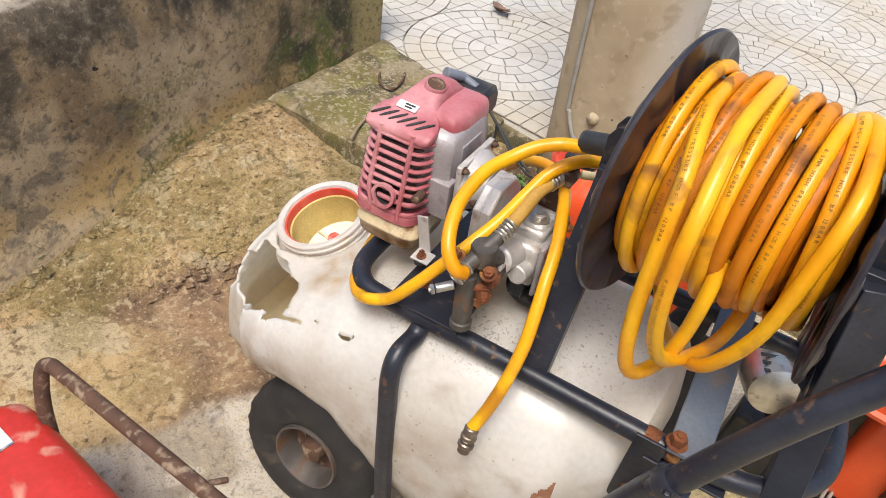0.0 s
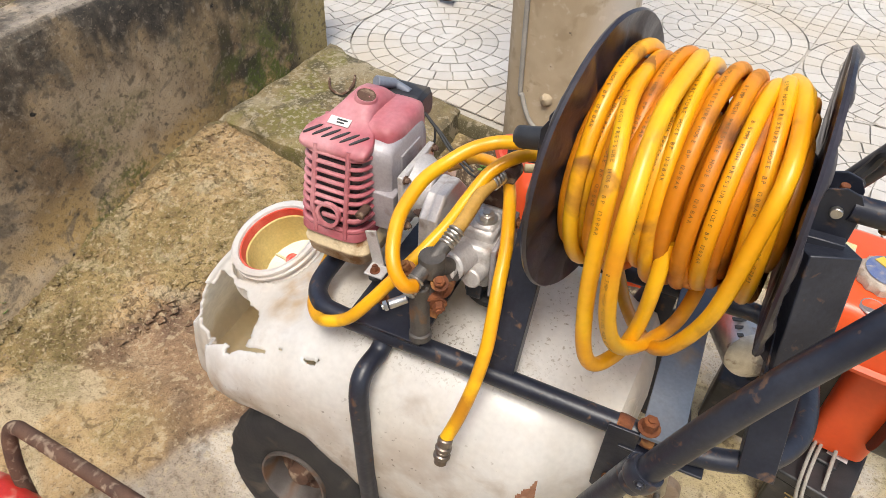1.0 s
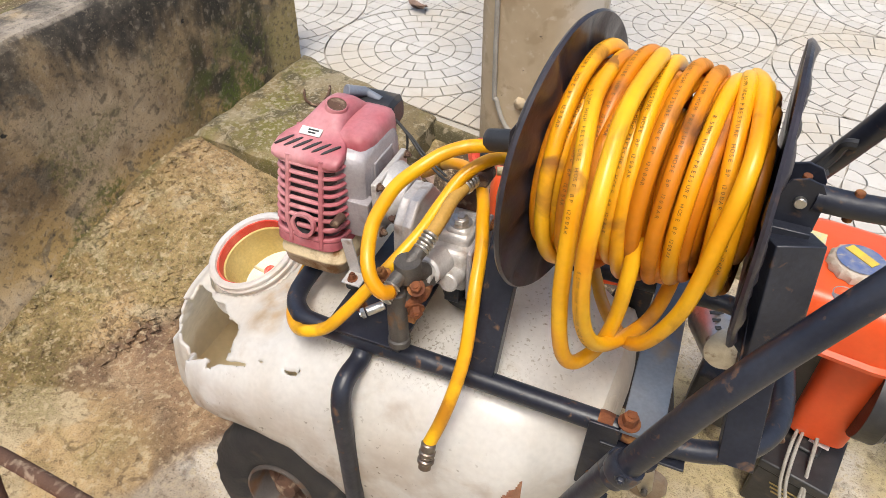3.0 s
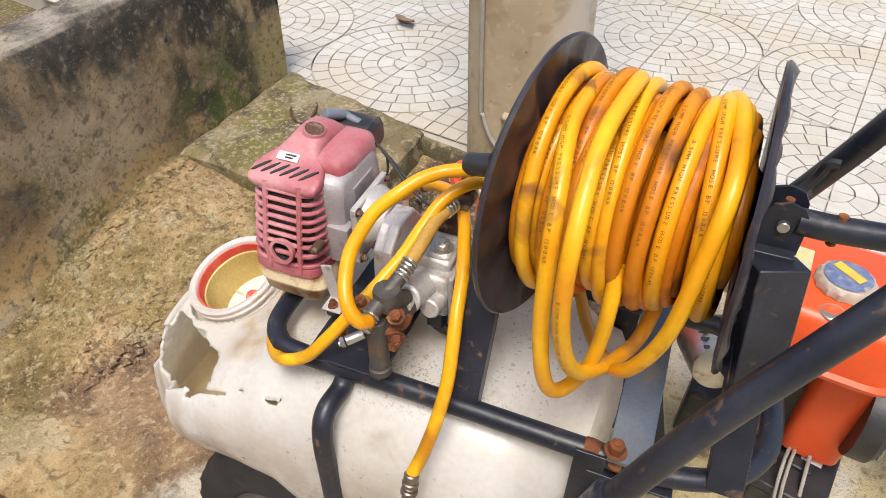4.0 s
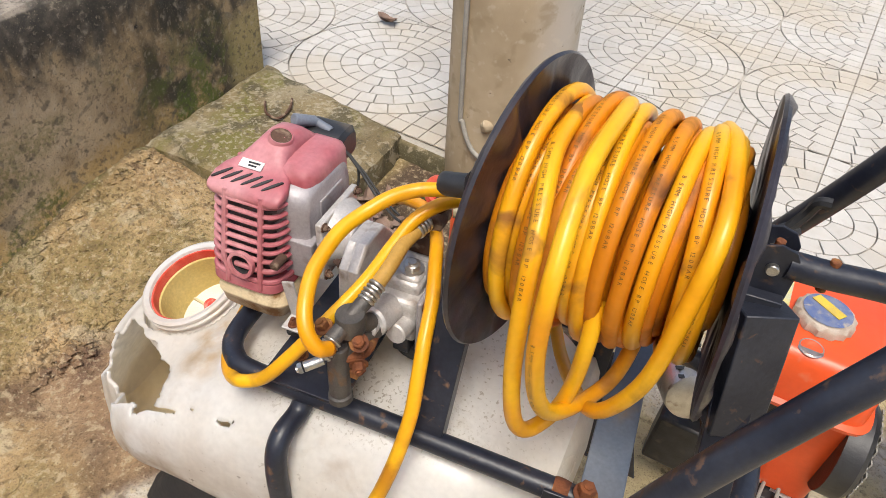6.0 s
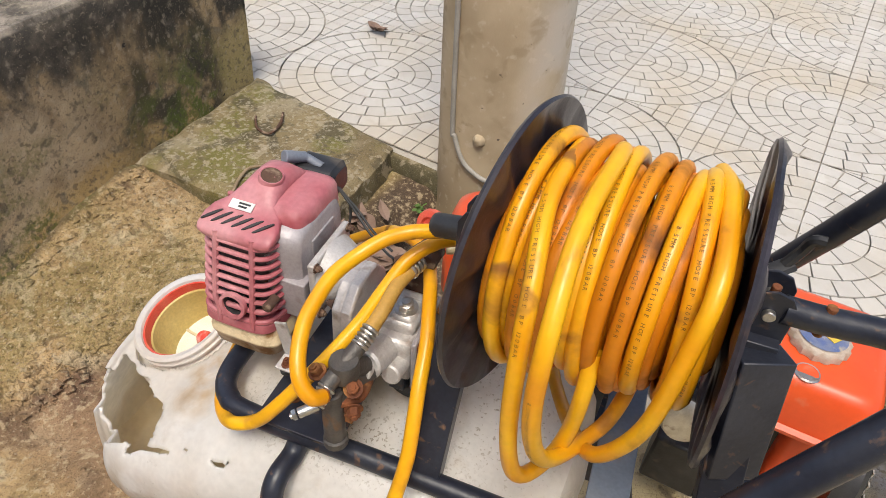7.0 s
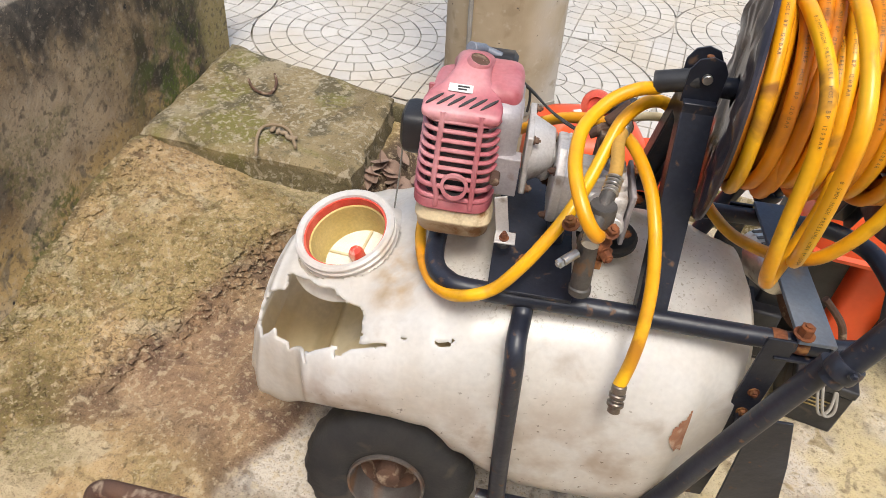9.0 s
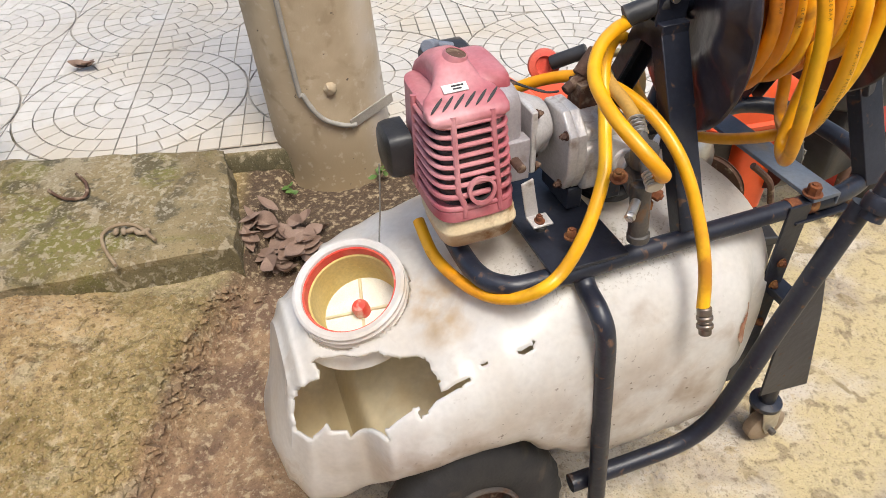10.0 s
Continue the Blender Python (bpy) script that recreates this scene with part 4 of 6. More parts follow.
for v, sgn in ((0.0, -1), (0.24, 1)):
    bm = bmesh.new()
    plate(bm, [(0.300, 0.445), (0.322, 0.192), (0.418, 0.176), (0.372, 0.36), (0.345, 0.445)], v + sgn * 0.048, sgn * 0.004)
    bmesh.ops.recalc_face_normals(bm, faces=bm.faces)
    leg = part("rear_leg", bm, STEEL, cart, "", False, 0.001)
    bm = bmesh.new()
    plate(bm, [(0.284, 0.545), (0.284, 0.20), (0.318, 0.20), (0.318, 0.545)], v + sgn * 0.010, sgn * 0.004)
    bmesh.ops.recalc_face_normals(bm, faces=bm.faces)
    post = part("rear_post", bm, STEEL, cart, "", False, 0.001)
    bm = bmesh.new()
    box(bm, (0.030, 0.045, 0.012), pose(0.312, v + sgn * 0.028, 0.40))
    part("spacer", bm, STEEL, post, "", False, 0.001)
    for z in (0.41, 0.45, 0.335):
        bm = bmesh.new()
        bolt(bm, (0.302, v + sgn * 0.015, z), (0.302, v + sgn * 0.3, z), 0.005, 0.005)
        part("bolt", bm, RUST, post)
    castor = pose(0.388, v + sgn * 0.022, 0.0)
    bm = bmesh.new()
    lathe(bm, [(0.008, -0.013), (0.030, -0.013), (0.037, -0.008), (0.037, 0.008), (0.030, 0.013), (0.008, 0.013)], 36, castor @ Matrix.Translation((0.016, 0, 0.037)) @ Matrix.Rotation(radians(90), 4, "X"), True, True)
    wheel_c = part("castor", bm, mat("castor_tyre", (0.24, 0.17, 0.11), (0.32, 0.25, 0.18), 40, rough=0.6), cart, "dirty brown castor wheel")
    for s in (-1, 1):
        bm = bmesh.new()
        plate(bm, [(0.370, 0.105), (0.385, 0.050), (0.398, 0.026), (0.412, 0.028), (0.416, 0.045), (0.408, 0.105)], v + sgn * 0.022 + s * 0.017, 0.003)
        bmesh.ops.recalc_face_normals(bm, faces=bm.faces)
        part("fork_cheek", bm, CHROME, wheel_c, "zinc plated fork cheek", False, 0.0008)
    bm = bmesh.new()
    lathe(bm, [(0.022, 0.10), (0.026, 0.104), (0.026, 0.112), (0.014, 0.116), (0.011, 0.20)], 24, pose(0.385, v + sgn * 0.022, 0), True, True)
    part("swivel", bm, STEEL, wheel_c)
    bm = bmesh.new()
    cyl(bm, castor @ Vector((0.016, -0.026, 0.037)), castor @ Vector((0.016, 0.026, 0.037)), 0.006, 12)
    part("axle_bolt", bm, DULL, wheel_c)
# wheels
RIM_METAL = mat("dull_rim", (0.20, 0.18, 0.165), (0.13, 0.11, 0.10), 30, (0.3, 0.7), 0.5, 0.6, (0.2, 0.11, 0.06), 22, (0.52, 0.7), 0.2, 200)
for v, sgn in ((-0.024, -1), (0.264, 1)):
    WM = Matrix.Translation((-0.150, v, 0.133)) @ Matrix.Rotation(radians(-78 * sgn), 4, "X")
    bm = bmesh.new()
    prof = [(0.0605, -0.030), (0.072, -0.037), (0.096, -0.039), (0.118, -0.034), (0.129, -0.026), (0.134, -0.012), (0.135, 0.0), (0.134, 0.012), (0.129, 0.026), (0.118, 0.034), (0.096, 0.039), (0.072, 0.037), (0.0605, 0.030)]
    lathe(bm, prof, 72, WM)
    for i, v_ in enumerate(bm.verts):
        q = WM.inverted() @ v_.co
        r = math.hypot(q.x, q.y)
        if r > 0.12:
            a = math.atan2(q.y, q.x)
            k = 1 + 0.014 * (1 if math.sin(24 * a + (2 if q.z > 0 else 0)) > 0.0 else -1) * (1 if abs(q.z) > 0.005 else 0.3)
            v_.co = WM @ Vector((q.x * k, q.y * k, q.z))
    wheel = part("wheel", bm, RUBBER, cart, "black rubber tyre, dusty")
    bm = bmesh.new()
    lathe(bm, [(0.0615, -0.028), (0.0615, 0.030), (0.0600, 0.036), (0.0565, 0.036), (0.054, 0.028), (0.051, 0.006), (0.048, -0.006), (0.036, -0.008)], 56, WM)
    part("rim", bm, RIM_METAL, wheel, "dull metal rim")
    bm = bmesh.new()
    lathe(bm, [(0.050, -0.004), (0.042, -0.006), (0.030, -0.004), (0.022, 0.004), (0.019, 0.020), (0.013, 0.022)], 40, WM, False, True)
    part("hub", bm, RUST_DARK, wheel, "rusty hub")
bm = bmesh.new()
cyl(bm, (-0.152, -0.01, 0.135), (-0.152, 0.25, 0.135), 0.010, 14)
part("axle", bm, RUST_DARK, cart)
bm = bmesh.new()
for v in (0.03, 0.21):
    box(bm, (0.42, 0.03, 0.03), pose(0.06, v, 0.155))
    box(bm, (0.03, 0.03, 0.15), pose(-0.152, v, 0.215))
part("lower_frame", bm, STEEL, cart, "", False, 0.002)
# engine plate across the rails
bm = bmesh.new()
box(bm, (0.10, 0.26, 0.005), pose(0.005, 0.12, 0.5475))
part("engine_plate", bm, STEEL, cart, "", False, 0.001)

# ---------- engine ----------
engine = thing("small_engine", "faded red two-stroke engine with a slotted cowl on the cart", "engine", CART)


def cowl_ring(z, grow=0.0, n=44, e=5.0):
    """The cowl's outline at a height: narrower and set back towards the top."""
    k = (z - 0.598) / 0.135
    u0, u1 = -0.158 + 0.006 * k, -0.063 - 0.002 * k
    v0, v1 = 0.058 + 0.026 * k, 0.205
    w, h = (u1 - u0) / 2 + grow, (v1 - v0) / 2 + grow
    return [Vector(((u0 + u1) / 2 + a, (v0 + v1) / 2 + b, z)) for a, b in soft_section(w, h, e, n)]


bm = bmesh.new()
loft(bm, [cowl_ring(z, -0.014) for z in (0.602, 0.66, 0.72)])
core = part("cylinder", bm, FIN, engine, "dark finned cylinder behind the cowl")
for k in range(9):
    bm = bmesh.new()
    z = 0.608 + k * 0.0125
    loft(bm, [cowl_ring(z, -0.009), cowl_ring(z + 0.003, -0.009)])
    part("fin", bm, FIN, core)
# horizontal bars of the cowl
NB = 9
for k in range(NB):
    z = 0.609 + k * 0.0128
    bm = bmesh.new()
    ring = [p for p in cowl_ring(z, 0.0, 72)]
    arc = [p for p in ring if p.y < 0.150]
    arc.sort(key=lambda p: math.atan2(p.y - 0.15, p.x + 0.11))
    sweep(bm, arc, 0.0033, 8, False, True, 0.9)
    part("cowl_bar", bm, PINK, engine)
for frac in (0.0, 0.24, 0.5, 0.76, 1.0):
    bm = bmesh.new()
    pts = []
    for z in np.linspace(0.600, 0.724, 10):
        ring = [p for p in cowl_ring(z, 0.001, 72) if p.y < 0.150]
        ring.sort(key=lambda p: math.atan2(p.y - 0.15, p.x + 0.11))
        pts.append(ring[int(frac * (len(ring) - 1))] if frac in (0.0, 1.0) else min(ring[len(ring) // 8:-len(ring) // 8], key=lambda p: abs(p.x - (-0.152 + frac * 0.087)) + 4 * max(0, p.y - 0.12)))
    if frac == 0.5:
        continue
    sweep(bm, pts, 0.0035, 8, False, True)
    part("cowl_rib", bm, PINK, engine)
# lower skirt, ring, back half and top of the cowl
bm = bmesh.new()
loft(bm, [cowl_ring(0.592, -0.002), cowl_ring(0.596, 0.002), cowl_ring(0.606, 0.002), cowl_ring(0.608, -0.003)])
part("cowl_skirt", bm, PINK, engine)
bm = bmesh.new()
FC = Vector((-0.108, 0.0585, 0.628))
FM = Matrix.Translation(FC) @ Matrix.Rotation(radians(79), 4, "X")
lathe(bm, [(0.0125, 0.003), (0.0165, 0.003), (0.0165, -0.003), (0.0125, -0.003), (0.0125, 0.003)], 28, FM)
part("port_ring", bm, PINK, engine)
bm = bmesh.new()
lathe(bm, [(0.0125, 0.0), (0.0115, -0.012)], 20, FM, False, False)
lathe(bm, [(0.0118, -0.011), (0.002, -0.011)], 20, FM, False, True)
part("port", bm, INK, engine)
bm = bmesh.new()
rings = []
for v, zt, g in ((0.078, 0.720, -0.010), (0.081, 0.7245, -0.002), (0.086, 0.728, 0.0), (0.10, 0.7345, 0.0), (0.112, 0.739, -0.004), (0.122, 0.747, -0.014), (0.134, 0.757, -0.021), (0.150, 0.763, -0.024), (0.168, 0.763, -0.024), (0.186, 0.757, -0.022), (0.198, 0.744, -0.018), (0.205, 0.728, -0.018)):
    zb = 0.713
    rings.append([Vector((-0.1105 + 0.004 * sstep(0.11, 0.15, v) + a, v, (zt + zb) / 2 + b)) for a, b in soft_section(0.046 + g, (zt - zb) / 2, 4.5 if v < 0.12 else 3.0, 40)])
loft(bm, rings)
bmesh.ops.recalc_face_normals(bm, faces=bm.faces)
cowl = part("cowl_top", bm, PINK, engine, "faded pink-red cowl top")
bm = bmesh.new()
rings = []
for z, g in ((0.60, -0.001), (0.72, -0.001)):
    rings.append([Vector((p.x, max(p.y, 0.146), p.z)) for p in cowl_ring(z, g, 64)])
loft(bm, rings)
part("cowl_back", bm, PINK, engine)
bm = bmesh.new()
loft(bm, [cowl_ring(0.7165, -0.0005), cowl_ring(0.722, -0.001), cowl_ring(0.7255, -0.006)])
part("cowl_roof", bm, PINK, engine)
# slots on the sloping top
for k in range(6):
    bm = bmesh.new()
    c = Vector((-0.143 + k * 0.0125, 0.0955, 0.7328))
    mm = Matrix.Translation(c) @ Matrix.Rotation(radians(25), 4, "X") @ Matrix.Rotation(radians(-46), 4, "Z")
    lathe(bm, [(0.0017, -0.004), (0.0017, 0.0012)], 12, mm @ Matrix.Diagonal((1, 7.5, 1, 1)), False, True)
    part("slot", bm, INK, cowl)
bm = bmesh.new()
BM = Matrix.Translation((-0.116, 0.1125, 0.7412)) @ Matrix.Rotation(radians(25), 4, "X")
box(bm, (0.028, 0.0115, 0.0012), BM)
sticker = part("badge", bm, PAPER, cowl, "white paper badge", False)
for dx, dy, w in ((0.003, 0.0022, 0.014), (0.002, -0.0018, 0.010)):
    bm = bmesh.new()
    box(bm, (w, 0.0022, 0.0006), BM @ Matrix.Translation((dx, dy, 0.0008)))
    part("print", bm, INK, sticker, "", False)
# lobe of the cowl over the casting, and the plug recess
bm = bmesh.new()
rings = []
for z, g in ((0.703, -0.0005), (0.706, 0.001), (0.730, 0.0), (0.738, -0.003), (0.743, -0.009), (0.745, -0.018)):
    rings.append([Vector((-0.073 + a, 0.160 + b, z)) for a, b in soft_section(0.033 + g, 0.047 + g, 4.0, 40)])
loft(bm, rings)
part("cowl_lobe", bm, PINK, engine, "rounded pink-red lobe over the casting")
bm = bmesh.new()
PLUG = Matrix.Translation((-0.100, 0.150, 0.7635)) @ Matrix.Rotation(radians(16), 4, "Y") @ Matrix.Rotation(radians(6), 4, "X") @ Matrix.Scale(0.9, 4)
lathe(bm, [(0.017, -0.016), (0.0155, -0.001), (0.0145, 0.0010), (0.0132, 0.0008), (0.0125, -0.004)], 28, PLUG)
part("plug_boss", bm, PINK, engine)
bm = bmesh.new()
lathe(bm, [(0.0128, 0.0004), (0.0118, -0.0002), (0.004, -0.0004)], 24, PLUG, False, True)
part("plug_recess", bm, RUST_DARK, engine)
# silver crankcase, right of the cowl
bm = bmesh.new()
rings = []
for u, w, h, vc, zc in ((-0.092, 0.052, 0.064, 0.146, 0.668), (-0.062, 0.052, 0.064, 0.146, 0.666), (-0.042, 0.050, 0.062, 0.148, 0.664), (-0.037, 0.046, 0.058, 0.148, 0.662)):
    rings.append([Vector((u, vc + a, zc + b)) for a, b in soft_section(w, h, 4.5, 40)])
loft(bm, rings)
crank = part("crankcase", bm, ALU_GREY, engine, "grey cast crankcase with cooling body")
bm = bmesh.new()
box(bm, (0.004, 0.050, 0.032), pose(-0.0365, 0.150, 0.686))
box(bm, (0.052, 0.02, 0.055), pose(-0.055, 0.1, 0.632))
part("side_panel", bm, ALU_GREY, crank, "", False, 0.003)
bm = bmesh.new()
bmesh.ops.create_cone(bm, cap_ends=True, segments=40, radius1=0.046, radius2=0.030, depth=0.030, matrix=Matrix.Translation((-0.006, 0.138, 0.650)) @ Matrix.Rotation(radians(90), 4, "Y"))
box(bm, (0.008, 0.086, 0.088), pose(-0.022, 0.138, 0.650))
part("clutch_housing", bm, ALU, engine, "silver clutch housing", True, 0.002)
for dv, dz in ((-0.038, 0.038), (0.038, 0.038), (-0.038, -0.038), (0.038, -0.038)):
    bm = bmesh.new()
    bolt(bm, (-0.018, 0.138 + dv, 0.650 + dz), (0.1, 0.138 + dv, 0.650 + dz), 0.0042, 0.005)
    part("bolt", bm, RUST_DARK, engine)
bm = bmesh.new()
cyl(bm, (-0.062, 0.075, 0.645), (-0.062, 0.055, 0.645), 0.006, 14)
part("bolt", bm, RUST_DARK, engine)
# cream fuel tank below
bm = bmesh.new()
rings = []
for z, g in ((0.548, -0.012), (0.551, -0.004), (0.557, 0.0), (0.572, 0.002), (0.574, 0.0035), (0.577, 0.0035), (0.579, 0.002), (0.590, 0.001), (0.596, -0.004)):
    rings.append([Vector((-0.107 + a, 0.105 + b, z)) for a, b in soft_section(0.0455 + g, 0.045 + g, 5, 40)])
loft(bm, rings)
part("fuel_tank", bm, CREAM, engine, "cream fuel tank stained brown with old fuel")
# black air filter at the far side, plug lead, recoil
bm = bmesh.new()
rings = []
for u, g in ((-0.160, 0), (-0.178, 0.0), (-0.186, -0.002), (-0.190, -0.008)):
    rings.append([Vector((u, 0.165 + a, 0.640 + b)) for a, b in soft_section(0.030 + g, 0.032 + g, 4, 32)])
loft(bm, rings)
part("air_filter", bm, BLACKPL, engine, "black plastic air filter box")
bm = bmesh.new()
rings = [[Vector((u, 0.225 + a, 0.716 + b)) for a, b in soft_section(0.022 + g, 0.022 + g, 4, 28)] for u, g in ((-0.115, -0.006), (-0.108, 0), (-0.062, 0), (-0.056, -0.006))]
loft(bm, rings)
part("coil_cover", bm, BLACKPL, engine, "black plastic cover behind the cowl")
bm = bmesh.new()
cyl(bm, (-0.116, 0.200, 0.752), (-0.100, 0.222, 0.742), 0.0085, 16, 0.007)
cyl(bm, (-0.100, 0.222, 0.742), (-0.078, 0.220, 0.735), 0.0055, 12)
part("plug_cap", bm, mat("grey_plug_cap", (0.16, 0.18, 0.22), (0.22, 0.24, 0.27), 30, rough=0.45), engine, "grey spark plug cap")
for pts in ([(-0.06, 0.215, 0.715), (-0.03, 0.205, 0.700), (0.0, 0.19, 0.678), (0.03, 0.175, 0.665), (0.045, 0.165, 0.668)], [(-0.06, 0.219, 0.711), (-0.028, 0.212, 0.692), (0.004, 0.196, 0.672), (0.035, 0.183, 0.660)], [(-0.03, 0.206, 0.699), (-0.028, 0.203, 0.682), (-0.029, 0.198, 0.665)]):
    bm = bmesh.new()
    sweep(bm, smooth_path(pts, 6), 0.0017, 8)
    part("wire", bm, INK, engine)
# engine foot
bm = bmesh.new()
box(bm, (0.020, 0.003, 0.052), Matrix.Translation((-0.044, 0.062, 0.595)) @ Matrix.Rotation(radians(-12), 4, "Y"))
box(bm, (0.030, 0.022, 0.003), pose(-0.035, 0.050, 0.571))
part("foot", bm, ALU, engine, "bent steel engine foot", False, 0.001)
bm = bmesh.new()
cyl(bm, (-0.035, 0.048, 0.562), (-0.035, 0.048, 0.5695), 0.010, 18)
part("rubber_mount", bm, RUBBER, engine)
bm = bmesh.new()
bolt(bm, (-0.035, 0.048, 0.5725), (-0.035, 0.048, 0.7), 0.005, 0.007)
part("foot_bolt", bm, RUST, engine, "rusty nut")
bm = bmesh.new()
bolt(bm, (-0.008, 0.018, 0.563), (-0.008, 0.018, 0.7), 0.006, 0.010)
part("plate_bolt", bm, RUST, engine, "rusty bolt")

# the whole engine sits a little high on its rubber mounts
for ob in engine.children_recursive:
    for v in ob.data.vertices:
        z = v.co.z
        v.co.z = float(np.interp(z, (0.50, 0.548, 0.600, 0.628, 0.680, 0.741, 0.80), (0.500, 0.557, 0.608, 0.640, 0.684, 0.737, 0.790))) if z > 0.5 else z
        v.co.x += 0.006 * sstep(-0.03, -0.06, v.co.x)

# ---------- pump ----------
pump = thing("pressure_pump", "silver cast pressure pump with rusty bolts and brass fittings", "pump", CART)
bm = bmesh.new()
rings = []
for u, g in ((0.012, -0.002), (0.014, 0.0), (0.022, 0.0), (0.0235, -0.0012), (0.025, 0.0), (0.034, 0.0), (0.036, -0.002)):
    pts = [(-0.036, -0.045), (0.030, -0.052), (0.046, -0.030), (0.046, 0.022), (0.022, 0.050), (-0.020, 0.052), (-0.044, 0.030), (-0.046, -0.020)]
    rings.append([Vector((u, 0.118 + a * (1 + g * 20), 0.635 + b * (1 + g * 20))) for a, b in pts])
loft(bm, rings)
bmesh.ops.recalc_face_normals(bm, faces=bm.faces)
part("mounting_flange", bm, ALU, pump, "", True, 0.002)
bm = bmesh.new()
cyl(bm, (-0.004, 0.138, 0.645), (0.014, 0.130, 0.64), 0.024, 28)
part("coupling", bm, ALU, pump)
bm = bmesh.new()
box(bm, (0.070, 0.075, 0.060), pose(0.069, 0.112, 0.615))
box(bm, (0.060, 0.055, 0.020), pose(0.071, 0.117, 0.648))
box(bm, (0.030, 0.036, 0.014), pose(0.083, 0.112, 0.656))
pump_body = part("housing", bm, ALU, pump, "", True, 0.006)
bm = bmesh.new()
cyl(bm, (0.072, 0.078, 0.628), (0.068, 0.038, 0.640), 0.018, 24)
cyl(bm, (0.068, 0.052, 0.634), (0.067, 0.026, 0.642), 0.013, 20)
cyl(bm, (0.092, 0.078, 0.612), (0.090, 0.052, 0.618), 0.012, 20)
part("cylinder_boss", bm, ALU, pump)
bm = bmesh.new()
box(bm, (0.006, 0.080, 0.075), pose(0.108, 0.112, 0.615))
part("end_plate", bm, ALU_GREY, pump, "", True, 0.002)
for dv, dz in ((-0.030, 0.028), (0.030, 0.028), (-0.030, -0.026), (0.030, -0.026)):
    bm = bmesh.new()
    bolt(bm, (0.111, 0.112 + dv, 0.615 + dz), (0.3, 0.112 + dv, 0.615 + dz), 0.005, 0.006)
    part("end_bolt", bm, RUST, pump)
bm = bmesh.new()
bolt(bm, (0.083, 0.111, 0.662), (0.083, 0.111, 0.8), 0.0095, 0.0075)
part("filler_plug", bm, CHROME, pump, "bright hexagon filler plug")
for dv, dz in ((-0.036, 0.030), (0.030, 0.036), (0.036, -0.036), (-0.030, -0.040)):
    bm = bmesh.new()
    bolt(bm, (0.012, 0.118 + dv, 0.635 + dz), (-0.2, 0.118 + dv, 0.635 + dz), 0.004, 0.006)
    part("flange_bolt", bm, RUST_DARK, pump)
bm = bmesh.new()
lathe(bm, [(0.038, 0.0), (0.040, 0.003), (0.040, 0.010), (0.036, 0.014)], 36, pose(0.100, 0.122, 0.545), True, True)
part("rubber_pad", bm, RUBBER, pump, "round black rubber pad on the tank")
bm = bmesh.new()
for u in (0.03, 0.085):
    box(bm, (0.02, 0.07, 0.03), pose(u, 0.115, 0.573))
part("pump_foot", bm, STEEL, pump, "", True, 0.002)
# valve block and outlet
bm = bmesh.new()
TEE = Vector((0.009, 0.002, 0.003))
cyl(bm, Vector((0.046, -0.020, 0.662)) + TEE, Vector((0.061, 0.030, 0.682)) + TEE, 0.0085, 18)
lathe(bm, [(0.014, -0.012), (0.015, -0.009), (0.015, 0.009), (0.014, 0.012)], 20, pose(0.063, 0.006, 0.671), True, True)
cyl(bm, (0.063, 0.006, 0.671), (0.070, 0.035, 0.645), 0.010, 16)
tee = part("tee_fitting", bm, DULL, pump, "dull grey tee fitting")
for a, b, r in (((0.0435, -0.036, 0.6545), (0.0475, -0.018, 0.6625), 0.0098), ((0.060, 0.024, 0.680), (0.065, 0.044, 0.690), 0.0098)):
    bm = bmesh.new()
    for k in range(5):
        p0, p1 = Vector(a).lerp(Vector(b), k / 5) + TEE, Vector(a).lerp(Vector(b), (k + 0.85) / 5) + TEE
        cyl(bm, p0, p1, r, 8 if k % 2 else 16)
    part("crimp_sleeve", bm, CHROME, tee, "bright crimped sleeve")
bm = bmesh.new()
cyl(bm, (0.059, -0.014, 0.572), (0.055, -0.008, 0.648), 0.0115, 18)
cyl(bm, (0.0595, -0.0145, 0.570), (0.0588, -0.0138, 0.582), 0.013, 18)
cyl(bm, (0.055, -0.006, 0.636), (0.074, 0.05, 0.632), 0.013, 18)
part("suction_elbow", bm, DULL, pump, "dark grey elbow pipe")
bm = bmesh.new()
sweep(bm, smooth_path([(0.060, -0.010, 0.632), (0.078, 0.008, 0.632), (0.072, 0.045, 0.626)], 5), 0.006, 10)
box(bm, (0.020, 0.010, 0.014), pose(0.070, 0.004, 0.640))
box(bm, (0.020, 0.010, 0.012), pose(0.066, -0.004, 0.610))
part("valve_bracket", bm, RUST, pump, "rusty valve bracket", True, 0.001)
for at, to in (((0.076, -0.002, 0.655), (0.084, -0.028, 0.70)), ((0.076, -0.004, 0.625), (0.10, -0.046, 0.618)), ((0.034, 0.004, 0.652), (0.02, -0.01, 0.70))):
    bm = bmesh.new()
    bolt(bm, at, to, 0.0068, 0.009)
    part("valve_bolt", bm, RUST, pump, "orange rusty bolt")
bm = bmesh.new()
cyl(bm, (0.045, -0.018, 0.632), (0.030, -0.032, 0.628), 0.0055, 12)
bolt(bm, (0.030, -0.032, 0.628), (0.0, -0.06, 0.62), 0.006, 0.005, False)
part("bleed_screw", bm, CHROME, pump, "small bright bleed screw")
bm = bmesh.new()
cyl(bm, (0.070, 0.165, 0.69), (0.095, 0.172, 0.715), 0.009, 14)
cyl(bm, (0.090, 0.150, 0.695), (0.090, 0.185, 0.690), 0.010, 14)
cyl(bm, (0.050, 0.160, 0.675), (0.078, 0.165, 0.690), 0.007, 12)
